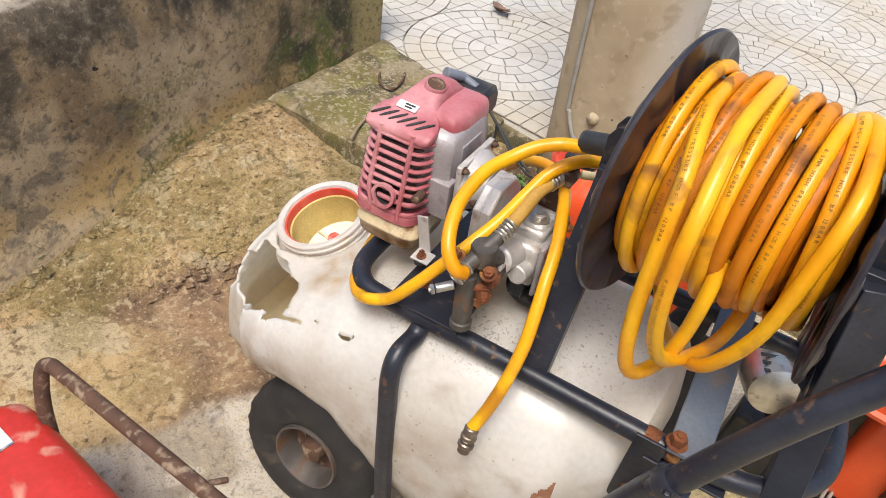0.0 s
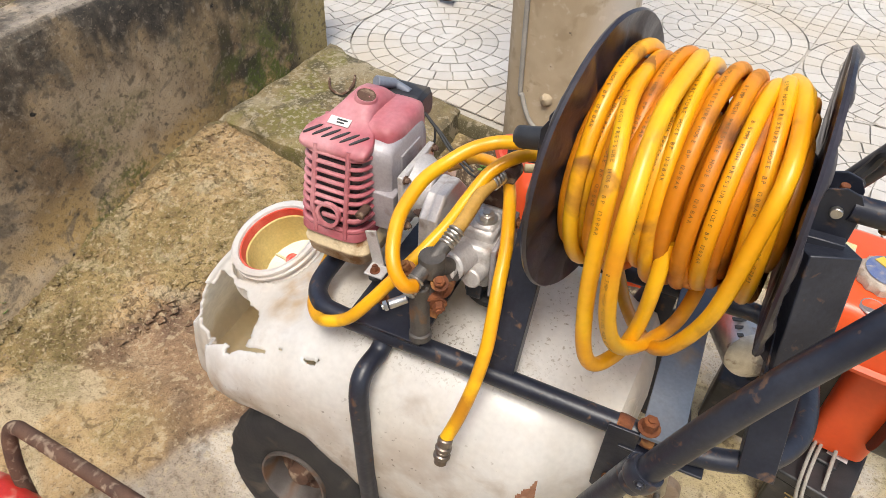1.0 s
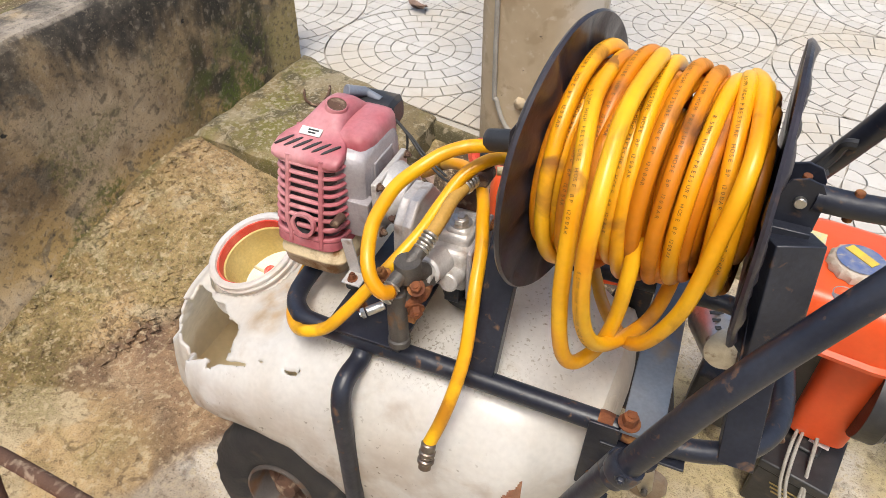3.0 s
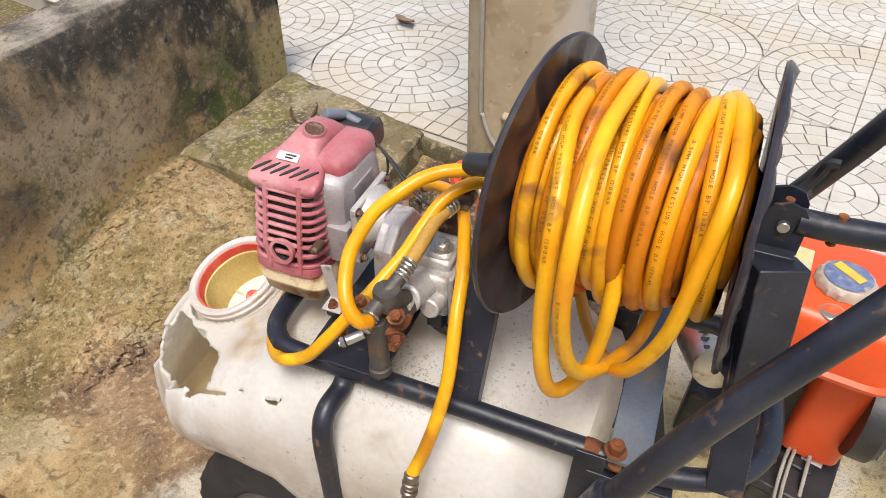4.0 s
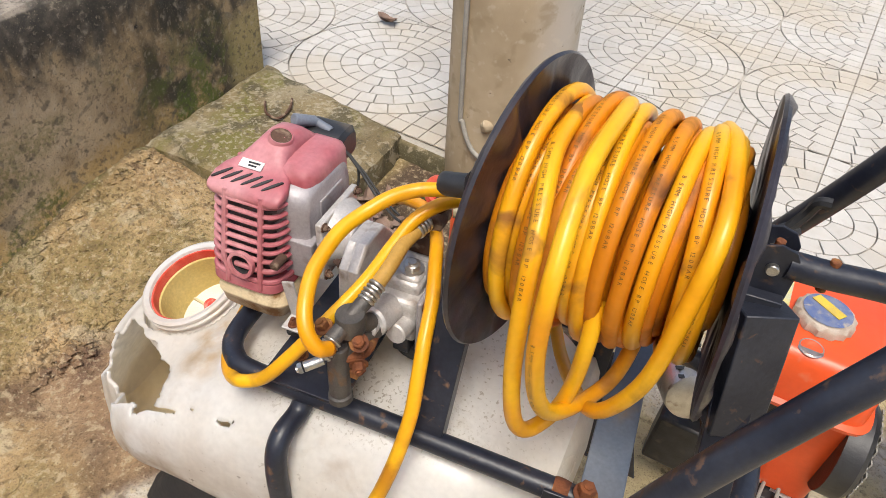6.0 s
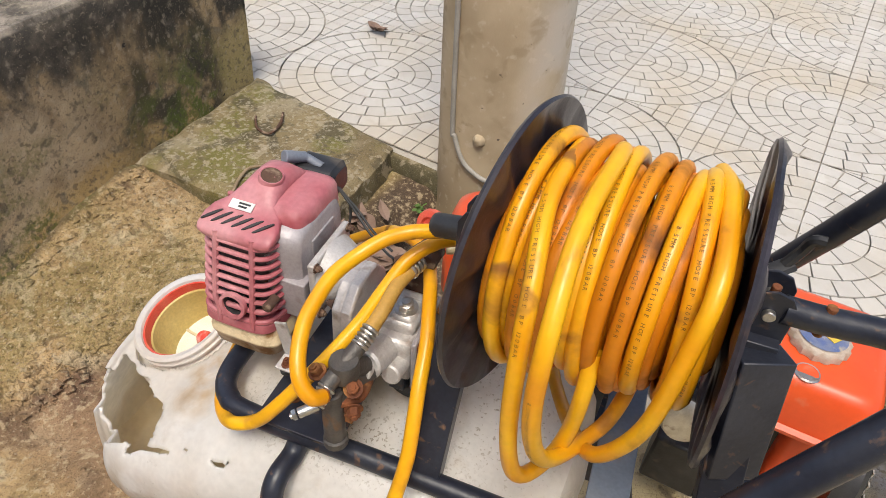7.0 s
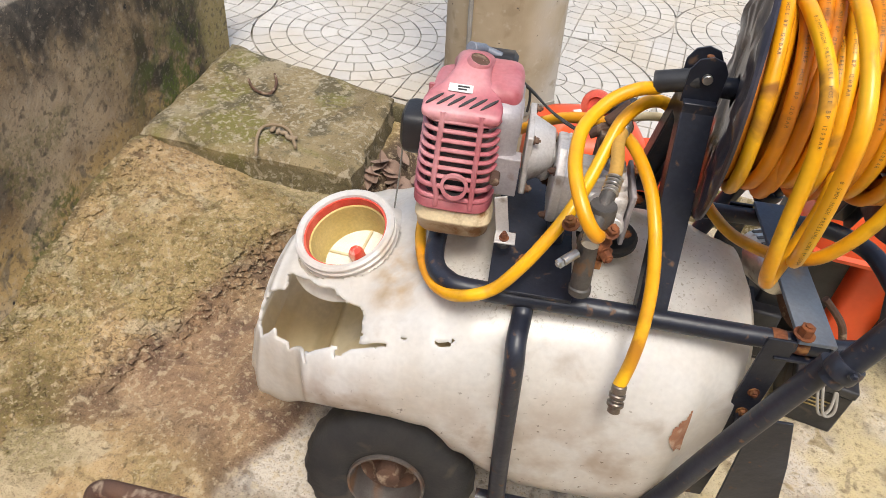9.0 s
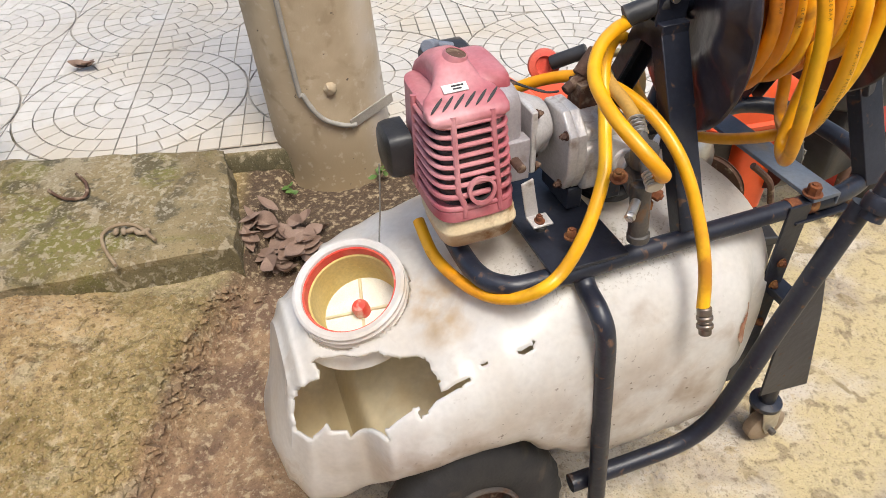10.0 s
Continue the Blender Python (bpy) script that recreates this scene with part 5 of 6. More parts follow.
box(bm, (0.03, 0.03, 0.05), pose(0.078, 0.160, 0.66))
part("regulator", bm, RUST_DARK, pump, "dark rusty pressure regulator", True, 0.003)
bm = bmesh.new()
lathe(bm, [(0.016, -0.007), (0.020, -0.005), (0.0215, 0.0), (0.020, 0.005), (0.012, 0.007), (0.010, 0.003)], 28, along((0.062, 0.240, 0.672), (0.03, 0.155, 0.704)), True, True)
knob = part("regulator_knob", bm, RED_RING, pump, "red plastic regulator knob")
bm = bmesh.new()
cyl(bm, (0.068, 0.233, 0.676), (0.106, 0.210, 0.696), 0.0095, 16)
part("spindle", bm, BLACKPL, knob)

# ---------- hose reel ----------
reel = thing("hose_reel", "black steel hose reel on A-frame brackets above the tank", "hose reel", CART)
# the axle runs nearly along the cart; both pressed discs are bent out of square
REELM = pose(0.289, 0.134, 0.772, 0, 0, -7) @ Matrix.Rotation(radians(-3.6), 4, "Y")
DISC_NEAR = (Vector((0.190, 0.135, 0.769)), Vector((1, -0.209, 0.035)))
DISC_FAR = (Vector((0.386, 0.134, 0.774)), Vector((1, -0.070, 0.09)))


def between(share_, v, z):
    """A place between the two discs, at a share of the way from one to the other."""
    a, b = (c.x - (n.y * (v - c.y) + n.z * (z - c.z)) for c, n in (DISC_NEAR, DISC_FAR))
    return Vector((a + (b - a) * share_, v, z))


def disc(at, out):
    """A pressed flange: rolled edge, flat ring with shallow ribs, a dished middle."""
    bm = bmesh.new()
    prof = [(0.020, 0.0), (0.060, 0.0), (0.066, 0.004), (0.100, 0.004), (0.106, 0.0015), (0.140, 0.0015), (0.148, 0.003), (0.154, 0.003), (0.156, 0.0), (0.154, -0.003), (0.140, -0.0025), (0.106, -0.0025), (0.066, 0.0), (0.020, -0.004)]
    m = Matrix.Translation(at[0]) @ (at[1] * out).to_track_quat("Z", "Y").to_matrix().to_4x4()
    lathe(bm, [(r * 0.95, h) for r, h in prof], 120, m)
    inv = m.inverted()
    for v in bm.verts:
        q = inv @ v.co
        r, a = math.hypot(q.x, q.y), math.atan2(q.y, q.x)
        if 0.07 < r < 0.143:
            q.z += 0.0035 * sstep(0.25, 0.9, math.sin(6 * a) ** 2) * sstep(0.065, 0.1, r) + 0.003 * noise.noise(v.co * 25)
        q.z += 0.0025 * noise.noise(v.co * 7)
        v.co = m @ q
    return bm


part("flange", disc(DISC_NEAR, -1), FLANGE, reel, "dark brown-black pressed flange")
part("flange", disc(DISC_FAR, 1), FLANGE, reel, "dark brown-black pressed flange")
bm = bmesh.new()
cyl(bm, REELM @ Vector((-0.094, 0, 0)), REELM @ Vector((0.094, 0, 0)), 0.058, 40)
part("drum", bm, FLANGE, reel)
bm = bmesh.new()
cyl(bm, REELM @ Vector((-0.135, 0, 0)), REELM @ Vector((0.135, 0, 0)), 0.012, 20)
part("axle", bm, STEEL, reel)


def channel(bm, a, b, w, d, t=0.003):
    """A folded steel channel from a to b, w wide along the cart, its open side inward."""
    s = 1 if d > 0 else -1
    prof = [(-w / 2, 0), (w / 2, 0), (w / 2, d), (w / 2 - t, d), (w / 2 - t, s * t), (-w / 2 + t, s * t), (-w / 2 + t, d), (-w / 2, d)]
    a, b = Vector(a), Vector(b)
    n = (b - a).normalized()
    y = n.cross(Vector((1, 0, 0))).normalized()
    loft(bm, [[p + Vector((x, 0, 0)) + y * k for x, k in prof] for p in (a, b)])
    bmesh.ops.recalc_face_normals(bm, faces=bm.faces)


for u, vm, zm in ((0.151, 0.128, 0.788), (0.408, 0.120, 0.797)):
    s = -1 if u < 0.3 else 1
    for v0, v1 in ((-0.004, vm - 0.022), (0.264, vm + 0.022)):
        bm = bmesh.new()
        channel(bm, (u if u < 0.3 else 0.436, v0, 0.535), (u, v1, zm - 0.028), 0.036, 0.022 if v0 < 0.1 else -0.022)
        part("bracket_leg", bm, STEEL, reel, "", True, 0.0012)
    if u > 0.3:
        bm = bmesh.new()
        a, b = Vector((u + 0.018, vm - 0.060, zm - 0.155)), Vector((u + 0.006, vm - 0.030, zm - 0.030))
        box(bm, (0.046, 0.030, (b - a).length), Matrix.Translation((a + b) / 2) @ (b - a).to_track_quat("Z", "X").to_matrix().to_4x4() @ Matrix.Rotation(radians(90), 4, "Z"))
        part("leg_cover", bm, STEEL, reel, "folded black steel cover plate", True, 0.0015)
    bm = bmesh.new()
    box(bm, (0.036, 0.052, 0.030), pose(u, vm, zm - 0.040))
    part("bracket_head", bm, STEEL, reel, "", True, 0.0012)
    for k in (-1, 1):
        bm = bmesh.new()
        plate(bm, [(u - 0.020, zm - 0.03), (u + 0.020, zm - 0.03), (u + 0.020, zm + 0.008), (u + 0.013, zm + 0.020), (u, zm + 0.024), (u - 0.013, zm + 0.020), (u - 0.020, zm + 0.008)], vm + k * 0.014, 0.003)
        bmesh.ops.recalc_face_normals(bm, faces=bm.faces)
        brk = part("yoke", bm, STEEL, reel, "", False, 0.0008)
    bm = bmesh.new()
    cyl(bm, (u, vm - 0.019, zm), (u, vm + 0.019, zm), 0.0055, 14)
    part("pin", bm, CHROME, brk, "bright rivet pin")
    bm = bmesh.new()
    cyl(bm, (u, vm, zm - 0.004), (u, vm, zm + 0.020), 0.0042, 12)
    part("stud", bm, RUST, brk, "rusty stud")
bm = bmesh.new()
sweep(bm, smooth_path([(0.147, 0.124, 0.783), (0.126, 0.129, 0.775), (0.104, 0.135, 0.767)], 5), 0.0125, 18)
part("inlet_pipe", bm, BLACKPL, reel, "black inlet pipe")
bm = bmesh.new()
sweep(bm, smooth_path([(0.418, 0.114, 0.800), (0.45, 0.116, 0.798), (0.50, 0.120, 0.798), (0.56, 0.115, 0.80), (0.60, 0.10, 0.80)], 6), 0.0125, 16)
crank_arm = part("crank_arm", bm, STEEL, reel, "glossy black crank tube")
bm = bmesh.new()
cyl(bm, (0.452, 0.116, 0.781), (0.452, 0.116, 0.814), 0.0045, 10)
part("bolt", bm, RUST, crank_arm)
bm = bmesh.new()
for pts in ([(0.405, 0.205, 0.735), (0.425, 0.22, 0.752), (0.442, 0.232, 0.760)],):
    sweep(bm, smooth_path(pts, 5), 0.010, 8, flat=0.6)
sweep(bm, smooth_path([(0.436, 0.228, 0.760), (0.446, 0.233, 0.778), (0.450, 0.230, 0.794), (0.460, 0.228, 0.797)], 5), 0.006, 8)
part("lock_lever", bm, BLACKPL, reel, "black plastic locking lever")

# ---------- hoses ----------
HR = 0.0077


def hose_ink(parent, path, start, text, side, size=0.0050):
    """Printed capitals along a hose, one flat letter mesh each, just above its skin."""
    acc, i = 0.0, 1
    for ch in text:
        if ch == " ":
            start += size * 0.75
            continue
        while i < len(path) and acc + (path[i] - path[i - 1]).length < start:
            acc += (path[i] - path[i - 1]).length
            i += 1
        if i >= len(path):
            return
        d = (path[i] - path[i - 1]).normalized()
        p = path[i - 1] + d * (start - acc)
        n = (side - d * side.dot(d)).normalized()
        y = n.cross(d).normalized()
        m = Matrix((d, y, n)).transposed().to_4x4()
        m.translation = p + n * (HR + 0.0003) - y * size * 0.34
        ob = new("letter", glyph(ch, size))
        ob.parent = parent
        ob.matrix_basis = m
        start += size * (0.42 if ch in ".I1" else 0.80)


GLYPHS = {}


def glyph(ch, size):
    if ch not in GLYPHS:
        cu = bpy.data.curves.new("letter", "FONT")
        cu.body, cu.size, cu.resolution_u = ch, size, 2
        ob = bpy.data.objects.new("letter_source", cu)
        me = bpy.data.meshes.new_from_object(ob)
        bpy.data.objects.remove(ob)
        me.materials.clear()
        me.materials.append(HOSE_INK)
        GLYPHS[ch] = me
    return GLYPHS[ch]


coil = thing("coiled_hose", "yellow-orange high pressure hose wound on the reel", "hose", CART)
rng = random.Random(5)
turns = []
for layer, (r0, count, u0, u1) in enumerate(((0.066, 13, -0.097, 0.093), (0.078, 13, -0.097, 0.093), (0.090, 12, -0.096, 0.092), (0.101, 10, -0.091, 0.086))):
    for k in range(count):
        u = u0 + (u1 - u0) * (k + 0.5) / count
        turns.append((u + rng.uniform(-0.003, 0.003), r0 + rng.uniform(-0.003, 0.004), layer))
SIDE = Vector((-0.25, -0.85, 0.45)).normalized()
TXT = "8.5MM HIGH PRESSURE HOSE BP 120BAR"
for k, (u, r, layer) in enumerate(turns):
    ph, am, sl = rng.uniform(0, 6.28), rng.uniform(0.001, 0.006), rng.uniform(-0.020, 0.020) if layer > 1 else 0.0
    pts = []
    for i in range(64):
        a = 2 * math.pi * i / 64
        rr = r + 0.004 * math.sin(2 * a + ph) + (0.006 * max(0, math.sin(a - 0.6)) if layer == 3 else 0)
        q = REELM @ Vector((0, -rr * math.cos(a), rr * math.sin(a)))
        pts.append(between(min(0.945, max(0.055, 0.5 + (u + am * math.sin(a + ph) + sl * math.cos(a)) / 0.205)), q.y, q.z))
    bm = bmesh.new()
    sweep(bm, pts, HR, 12, True)
    old = layer < 2 or (layer == 2 and k % 3) or rng.random() < 0.45
    turn = part("hose_turn", bm, HOSE_OLD if old else HOSE, coil)
    if layer == 3 or (layer == 2 and k % 3 == 0):
        seq = [pts[i % 64] for i in range(20, -20, -1)]
        hose_ink(turn, seq, rng.uniform(0.0, 0.09), TXT, SIDE)


def hose(name, pts, material, parent, r=HR, ink=None, steps=10):
    path = smooth_path(pts, steps)
    bm = bmesh.new()
    sweep(bm, path, r, 16)
    ob = part(name, bm, material, parent)
    if ink is not None:
        hose_ink(ob, path, ink, TXT, SIDE)
    return ob


hose("loose_loop", [(0.222, 0.220, 0.834), (0.222, 0.168, 0.871), (0.216, 0.076, 0.876), (0.224, 0.009, 0.846), (0.228, -0.020, 0.792), (0.232, -0.026, 0.717), (0.241, -0.021, 0.651), (0.254, -0.005, 0.621), (0.272, 0.022, 0.624), (0.281, 0.028, 0.664), (0.283, 0.026, 0.719), (0.282, 0.039, 0.763)], HOSE, coil, ink=0.16)
hose("loose_loop", [(0.257, 0.189, 0.861), (0.258, 0.139, 0.891), (0.247, 0.039, 0.886), (0.247, -0.029, 0.839), (0.249, -0.043, 0.769), (0.258, -0.029, 0.699), (0.273, 0.001, 0.651), (0.295, 0.045, 0.626), (0.316, 0.078, 0.633), (0.325, 0.097, 0.672), (0.326, 0.131, 0.707)], HOSE, coil, ink=0.30)
hose("loose_loop", [(0.345, 0.200, 0.862), (0.350, 0.135, 0.880), (0.352, 0.050, 0.862), (0.346, 0.019, 0.806), (0.338, 0.012, 0.724), (0.320, 0.021, 0.661), (0.302, 0.038, 0.626), (0.282, 0.087, 0.591), (0.257, 0.149, 0.567), (0.230, 0.208, 0.573), (0.194, 0.217, 0.621), (0.166, 0.200, 0.677), (0.137, 0.177, 0.719), (0.107, 0.155, 0.731),
      (0.080, 0.127, 0.720), (0.065, 0.097, 0.697), (0.051, 0.066, 0.671), (0.032, 0.029, 0.647), (0.011, 0.006, 0.619), (-0.011, -0.009, 0.589), (-0.035, -0.017, 0.559), (-0.062, -0.022, 0.545), (-0.089, -0.008, 0.527), (-0.114, 0.020, 0.516), (-0.133, 0.063, 0.511), (-0.145, 0.115, 0.512), (-0.146, 0.168, 0.528)], HOSE, coil)

feed = thing("feed_hose", "yellow hose bent from the reel inlet down to the pump valve", "hose", CART)
hose("tube", [(0.111, 0.139, 0.765), (0.108, 0.134, 0.761), (0.084, 0.120, 0.762), (0.060, 0.107, 0.754), (0.041, 0.087, 0.743), (0.028, 0.059, 0.736), (0.024, 0.028, 0.727), (0.025, 0.003, 0.719), (0.033, -0.024, 0.706), (0.043, -0.039, 0.692), (0.054, -0.041, 0.678), (0.059, -0.031, 0.669)], HOSE, feed)
bm = bmesh.new()
cyl(bm, (0.0585, -0.0322, 0.670), (0.0565, -0.0255, 0.661), 0.0075, 14)
part("crimped_end", bm, HOSE_OLD, feed)
short = thing("short_hose", "short tan hose between tee fitting and regulator", "hose", CART)
hose("tube", [(0.073, 0.042, 0.691), (0.076, 0.070, 0.698), (0.077, 0.100, 0.703), (0.083, 0.130, 0.705)], mat("tan_hose", (0.55, 0.33, 0.08), (0.45, 0.25, 0.05), 20, rough=0.5), short)
bm = bmesh.new()
for k in range(4):
    p0, p1 = Vector((0.081, 0.122, 0.7045)), Vector((0.086, 0.143, 0.705))
    cyl(bm, p0.lerp(p1, k / 4), p0.lerp(p1, (k + 0.85) / 4), 0.0098, 8 if k % 2 else 16)
part("crimp_sleeve", bm, CHROME, short, "bright crimped sleeve")
drop = thing("spray_hose", "yellow hose hanging down the tank side with a metal end fitting", "hose", CART)
hose("tube", [(-0.108, 0.332, 0.514), (-0.068, 0.326, 0.546), (-0.038, 0.308, 0.575), (-0.010, 0.278, 0.611), (0.023, 0.237, 0.649), (0.055, 0.208, 0.669), (0.080, 0.178, 0.680), (0.098, 0.142, 0.683), (0.111, 0.106, 0.678), (0.123, 0.070, 0.664), (0.130, 0.035, 0.643), (0.135, 0.010, 0.616), (0.138, -0.012, 0.584), (0.136, -0.038, 0.550), (0.130, -0.060, 0.518), (0.122, -0.076, 0.491)], HOSE, drop)
bm = bmesh.new()
for k, (r, h) in enumerate(((0.0088, 0.010), (0.0098, 0.006), (0.0082, 0.004), (0.0100, 0.006), (0.0075, 0.008))):
    z = 0.495 - sum((0.010, 0.006, 0.004, 0.006, 0.008)[:k])
    cyl(bm, (0.1225, -0.0765 - (0.495 - z) * 0.4, z), (0.1225, -0.0765 - (0.495 - z + h) * 0.4, z - h), r, 16)
part("end_fitting", bm, mat("steel_fitting", (0.30, 0.26, 0.22), (0.18, 0.14, 0.11), 60, (0.3, 0.7), 0.4, 0.8), drop, "corroded steel end fitting")
thin = thing("drain_hose", "thin translucent white hose from the regulator", "hose", CART)
hose("tube", [(0.10, 0.185, 0.692), (0.135, 0.20, 0.69), (0.18, 0.22, 0.67), (0.22, 0.24, 0.62), (0.23, 0.25, 0.55)], PLASTIC_IN, thin, 0.0055)
rope = thing("starter_cord", "thin cord hanging from the starter", "cord", CART)
bm = bmesh.new()
sweep(bm, smooth_path([(-0.186, 0.18, 0.62), (-0.190, 0.185, 0.56), (-0.196, 0.19, 0.50), (-0.197, 0.19, 0.487)], 5), 0.0012, 8)
part("strand", bm, CABLE, rope)

# ---------- orange generator ----------
gen = thing("generator", "orange-red petrol generator with a black base", "generator", CART)
GM = pose(0.590, 0.445, -0.058, 0, 0, -8)


def soft_box(bm, rows, m, e=5.0, n=40):
    """Stacked rounded rectangles: (height, half length, half width)."""
    loft(bm, [[m @ Vector((a, b, z)) for a, b in soft_section(w, h, e, n)] for z, w, h in rows])
    return bm


bm = bmesh.new()
soft_box(bm, ((0.452, 0.094, 0.104), (0.456, 0.104, 0.115), (0.464, 0.106, 0.117), (0.468, 0.098, 0.109), (0.512, 0.096, 0.107), (0.536, 0.091, 0.102), (0.548, 0.083, 0.094), (0.552, 0.072, 0.083)), GM, 6.5)
gtank = part("fuel_tank", bm, ORANGE, gen, "orange-red enamel fuel tank, scuffed")
bm = bmesh.new()
CAPM = GM @ Matrix.Translation((-0.005, -0.016, 0.550))
lathe(bm, [(0.034, 0.0), (0.040, 0.003), (0.040, 0.014), (0.036, 0.019), (0.026, 0.021)], 48, CAPM, True, True)
for v in bm.verts:
    q = CAPM.inverted() @ v.co
    if math.hypot(q.x, q.y) > 0.037:
        k = 1 + 0.045 * math.sin(14 * math.atan2(q.y, q.x))
        v.co = CAPM @ Vector((q.x * k, q.y * k, q.z))
cap = part("fuel_cap", bm, mat("dirty_white_cap", (0.55, 0.48, 0.40), (0.42, 0.32, 0.24), 40, (0.3, 0.7), 0.5), gtank, "worn fuel cap with blue and yellow print")
bm = bmesh.new()
lathe(bm, [(0.033, 0.0215), (0.028, 0.0222), (0.001, 0.0225)], 32, CAPM, False, True)
part("blue_disc", bm, BLUE, gtank)
bm = bmesh.new()
box(bm, (0.046, 0.016, 0.001), CAPM @ Matrix.Translation((0.0, 0.006, 0.0232)) @ Matrix.Rotation(radians(-35), 4, "Z"))
part("yellow_mark", bm, YELLOW, gtank, "", False)
bm = bmesh.new()
lathe(bm, [(0.017, 0.0), (0.018, 0.002), (0.016, 0.004), (0.013, 0.003), (0.001, 0.003)], 28, GM @ Matrix.Translation((-0.012, -0.080, 0.5485)), False, True)
part("fuel_gauge", bm, CHROME, gtank, "round fuel gauge")
bm = bmesh.new()
box(bm, (0.03, 0.09, 0.002), GM @ Matrix.Translation((-0.066, 0.000, 0.5515)))
part("sticker", bm, mat("faded_yellow_label", (0.62, 0.55, 0.22), (0.5, 0.5, 0.36), 60, (0.4, 0.6), 0.6), gtank, "faded yellow label", False)
bm = bmesh.new()
soft_box(bm, ((0.20, 0.040, 0.050), (0.21, 0.048, 0.060), (0.40, 0.052, 0.066), (0.455, 0.046, 0.058)), GM @ Matrix.Translation((0.066, 0.005, 0.0)))
part("shroud", bm, ORANGE, gen, "orange-red engine shroud")
for name, size, at in (("engine_block", (0.15, 0.15, 0.22), (-0.030, 0.045, 0.345)), ("carburettor", (0.10, 0.08, 0.12), (-0.10, -0.02, 0.20)), ("skid", (0.26, 0.05, 0.03), (0.0, 0.04, 0.075)), ("skid", (0.26, 0.05, 0.03), (0.0, 0.18, 0.075)), ("alternator", (0.22, 0.16, 0.14), (0.0, 0.11, 0.155))):
    bm = bmesh.new()
    box(bm, size, GM @ Matrix.Translation(at), 0.94)
    part(name, bm, BLACKPL, gen, "greasy black casting", True, 0.006)
bm = bmesh.new()
GG = GM @ Matrix.Translation((0.125, -0.02, 0.34)) @ Matrix.Rotation(radians(90), 4, "Y")
lathe(bm, [(0.085, -0.03), (0.085, 0.0), (0.078, 0.008), (0.03, 0.012), (0.002, 0.012)], 36, GG, True, True)
grille = part("starter_cover", bm, BLACKPL, gen)
for i in range(-5, 6):
    for j in range(-5, 6):
        if 0.02 < math.hypot(i, j) * 0.0135 < 0.074:
            bm = bmesh.new()
            box(bm, (0.009, 0.009, 0.002), GG @ Matrix.Translation((i * 0.0135, j * 0.0135, 0.0125)))
            part("vent", bm, CABLE, grille, "", False)
bm = bmesh.new()
MU = pose(0.440, 0.375, 0.350, 0, 0, 20)
lathe(bm, [(0.030, -0.05), (0.042, -0.044), (0.044, -0.035), (0.044, 0.035), (0.042, 0.044), (0.030, 0.05)], 32, MU @ Matrix.Rotation(radians(78), 4, "X"), True, True)
muffler = part("muffler", bm, CHROME, gen, "tarnished slotted muffler")
for k in range(-2, 3):
    bm = bmesh.new()
    box(bm, (0.006, 0.05, 0.002), MU @ Matrix.Translation((-0.006 + k * 0.0, k * 0.016, 0.043)) @ Matrix.Rotation(radians(90), 4, "Z"))
    part("slot", bm, INK, muffler, "", False)
bm = bmesh.new()
lathe(bm, [(0.012, -0.006), (0.055, -0.006), (0.058, -0.002), (0.050, 0.0), (0.058, 0.002), (0.055, 0.006), (0.012, 0.006)], 40, MU @ Matrix.Translation((0.045, -0.06, -0.05)) @ Matrix.Rotation(radians(80), 4, "Y"), True, True)
part("pulley", bm, RUST_DARK, gen, "rusty drive pulley")
bm = bmesh.new()
sweep(bm, smooth_path([(0.48, 0.24, 0.40), (0.52, 0.23, 0.36), (0.55, 0.24, 0.30)], 6), 0.006, 8)
part("pipework", bm, RUST_DARK, gen)

battery = thing("battery", "dusty black battery with wires on the concrete", "battery", CART)
BAT = pose(0.640, 0.372, -0.008, 0, 0, -15) @ Matrix.Diagonal((0.74, 1.45, 0.72, 1))
bm = bmesh.new()
box(bm, (0.15, 0.085, 0.15), BAT @ Matrix.Translation((0, 0, 0.087)))
part("case", bm, BLACKPL, battery, "", True, 0.004)
bm = bmesh.new()
box(bm, (0.154, 0.09, 0.03), BAT @ Matrix.Translation((0, 0, 0.178)))
box(bm, (0.06, 0.03, 0.012), BAT @ Matrix.Translation((0.0, 0.01, 0.198)))
part("lid", bm, BLACKPL, battery, "", True, 0.004)
bm = bmesh.new()
box(bm, (0.045, 0.02, 0.001), BAT @ Matrix.Translation((0.02, 0.02, 0.2055)))
part("label", bm, PAPER, battery, "pale paper label", False)
for k in range(3):
    bm = bmesh.new()
    box(bm, (0.07 - 0.012 * k, 0.001, 0.004), BAT @ Matrix.Translation((0.0, -0.0432, 0.125 - 0.014 * k)))
    part("print", bm, mat("gold_print", (0.4, 0.3, 0.12), None, 40), battery, "", False)
for off in (0.0, 0.012):
    bm = bmesh.new()
    sweep(bm, smooth_path([BAT @ Vector((-0.03 + off, 0.03, 0.21)), BAT @ Vector((-0.035 + off, -0.02, 0.24)), BAT @ Vector((-0.02 + off, -0.055, 0.18)), BAT @ Vector((0.01 + off, -0.06, 0.11)), BAT @ Vector((0.03 + off, -0.055, 0.13)), BAT @ Vector((0.02, -0.03, 0.20)), BAT @ Vector((0.0, 0.05, 0.26))], 8), 0.003, 8)
    part("wire", bm, CABLE, battery, "grey bent wire")

# ---------- orange machine behind the pump ----------
mower = thing("orange_sprayer", "orange-red backpack sprayer engine behind the cart", "sprayer", CART)
MM = pose(0.10, 0.56, 0.0, 0, 0, 10)
bm = bmesh.new()
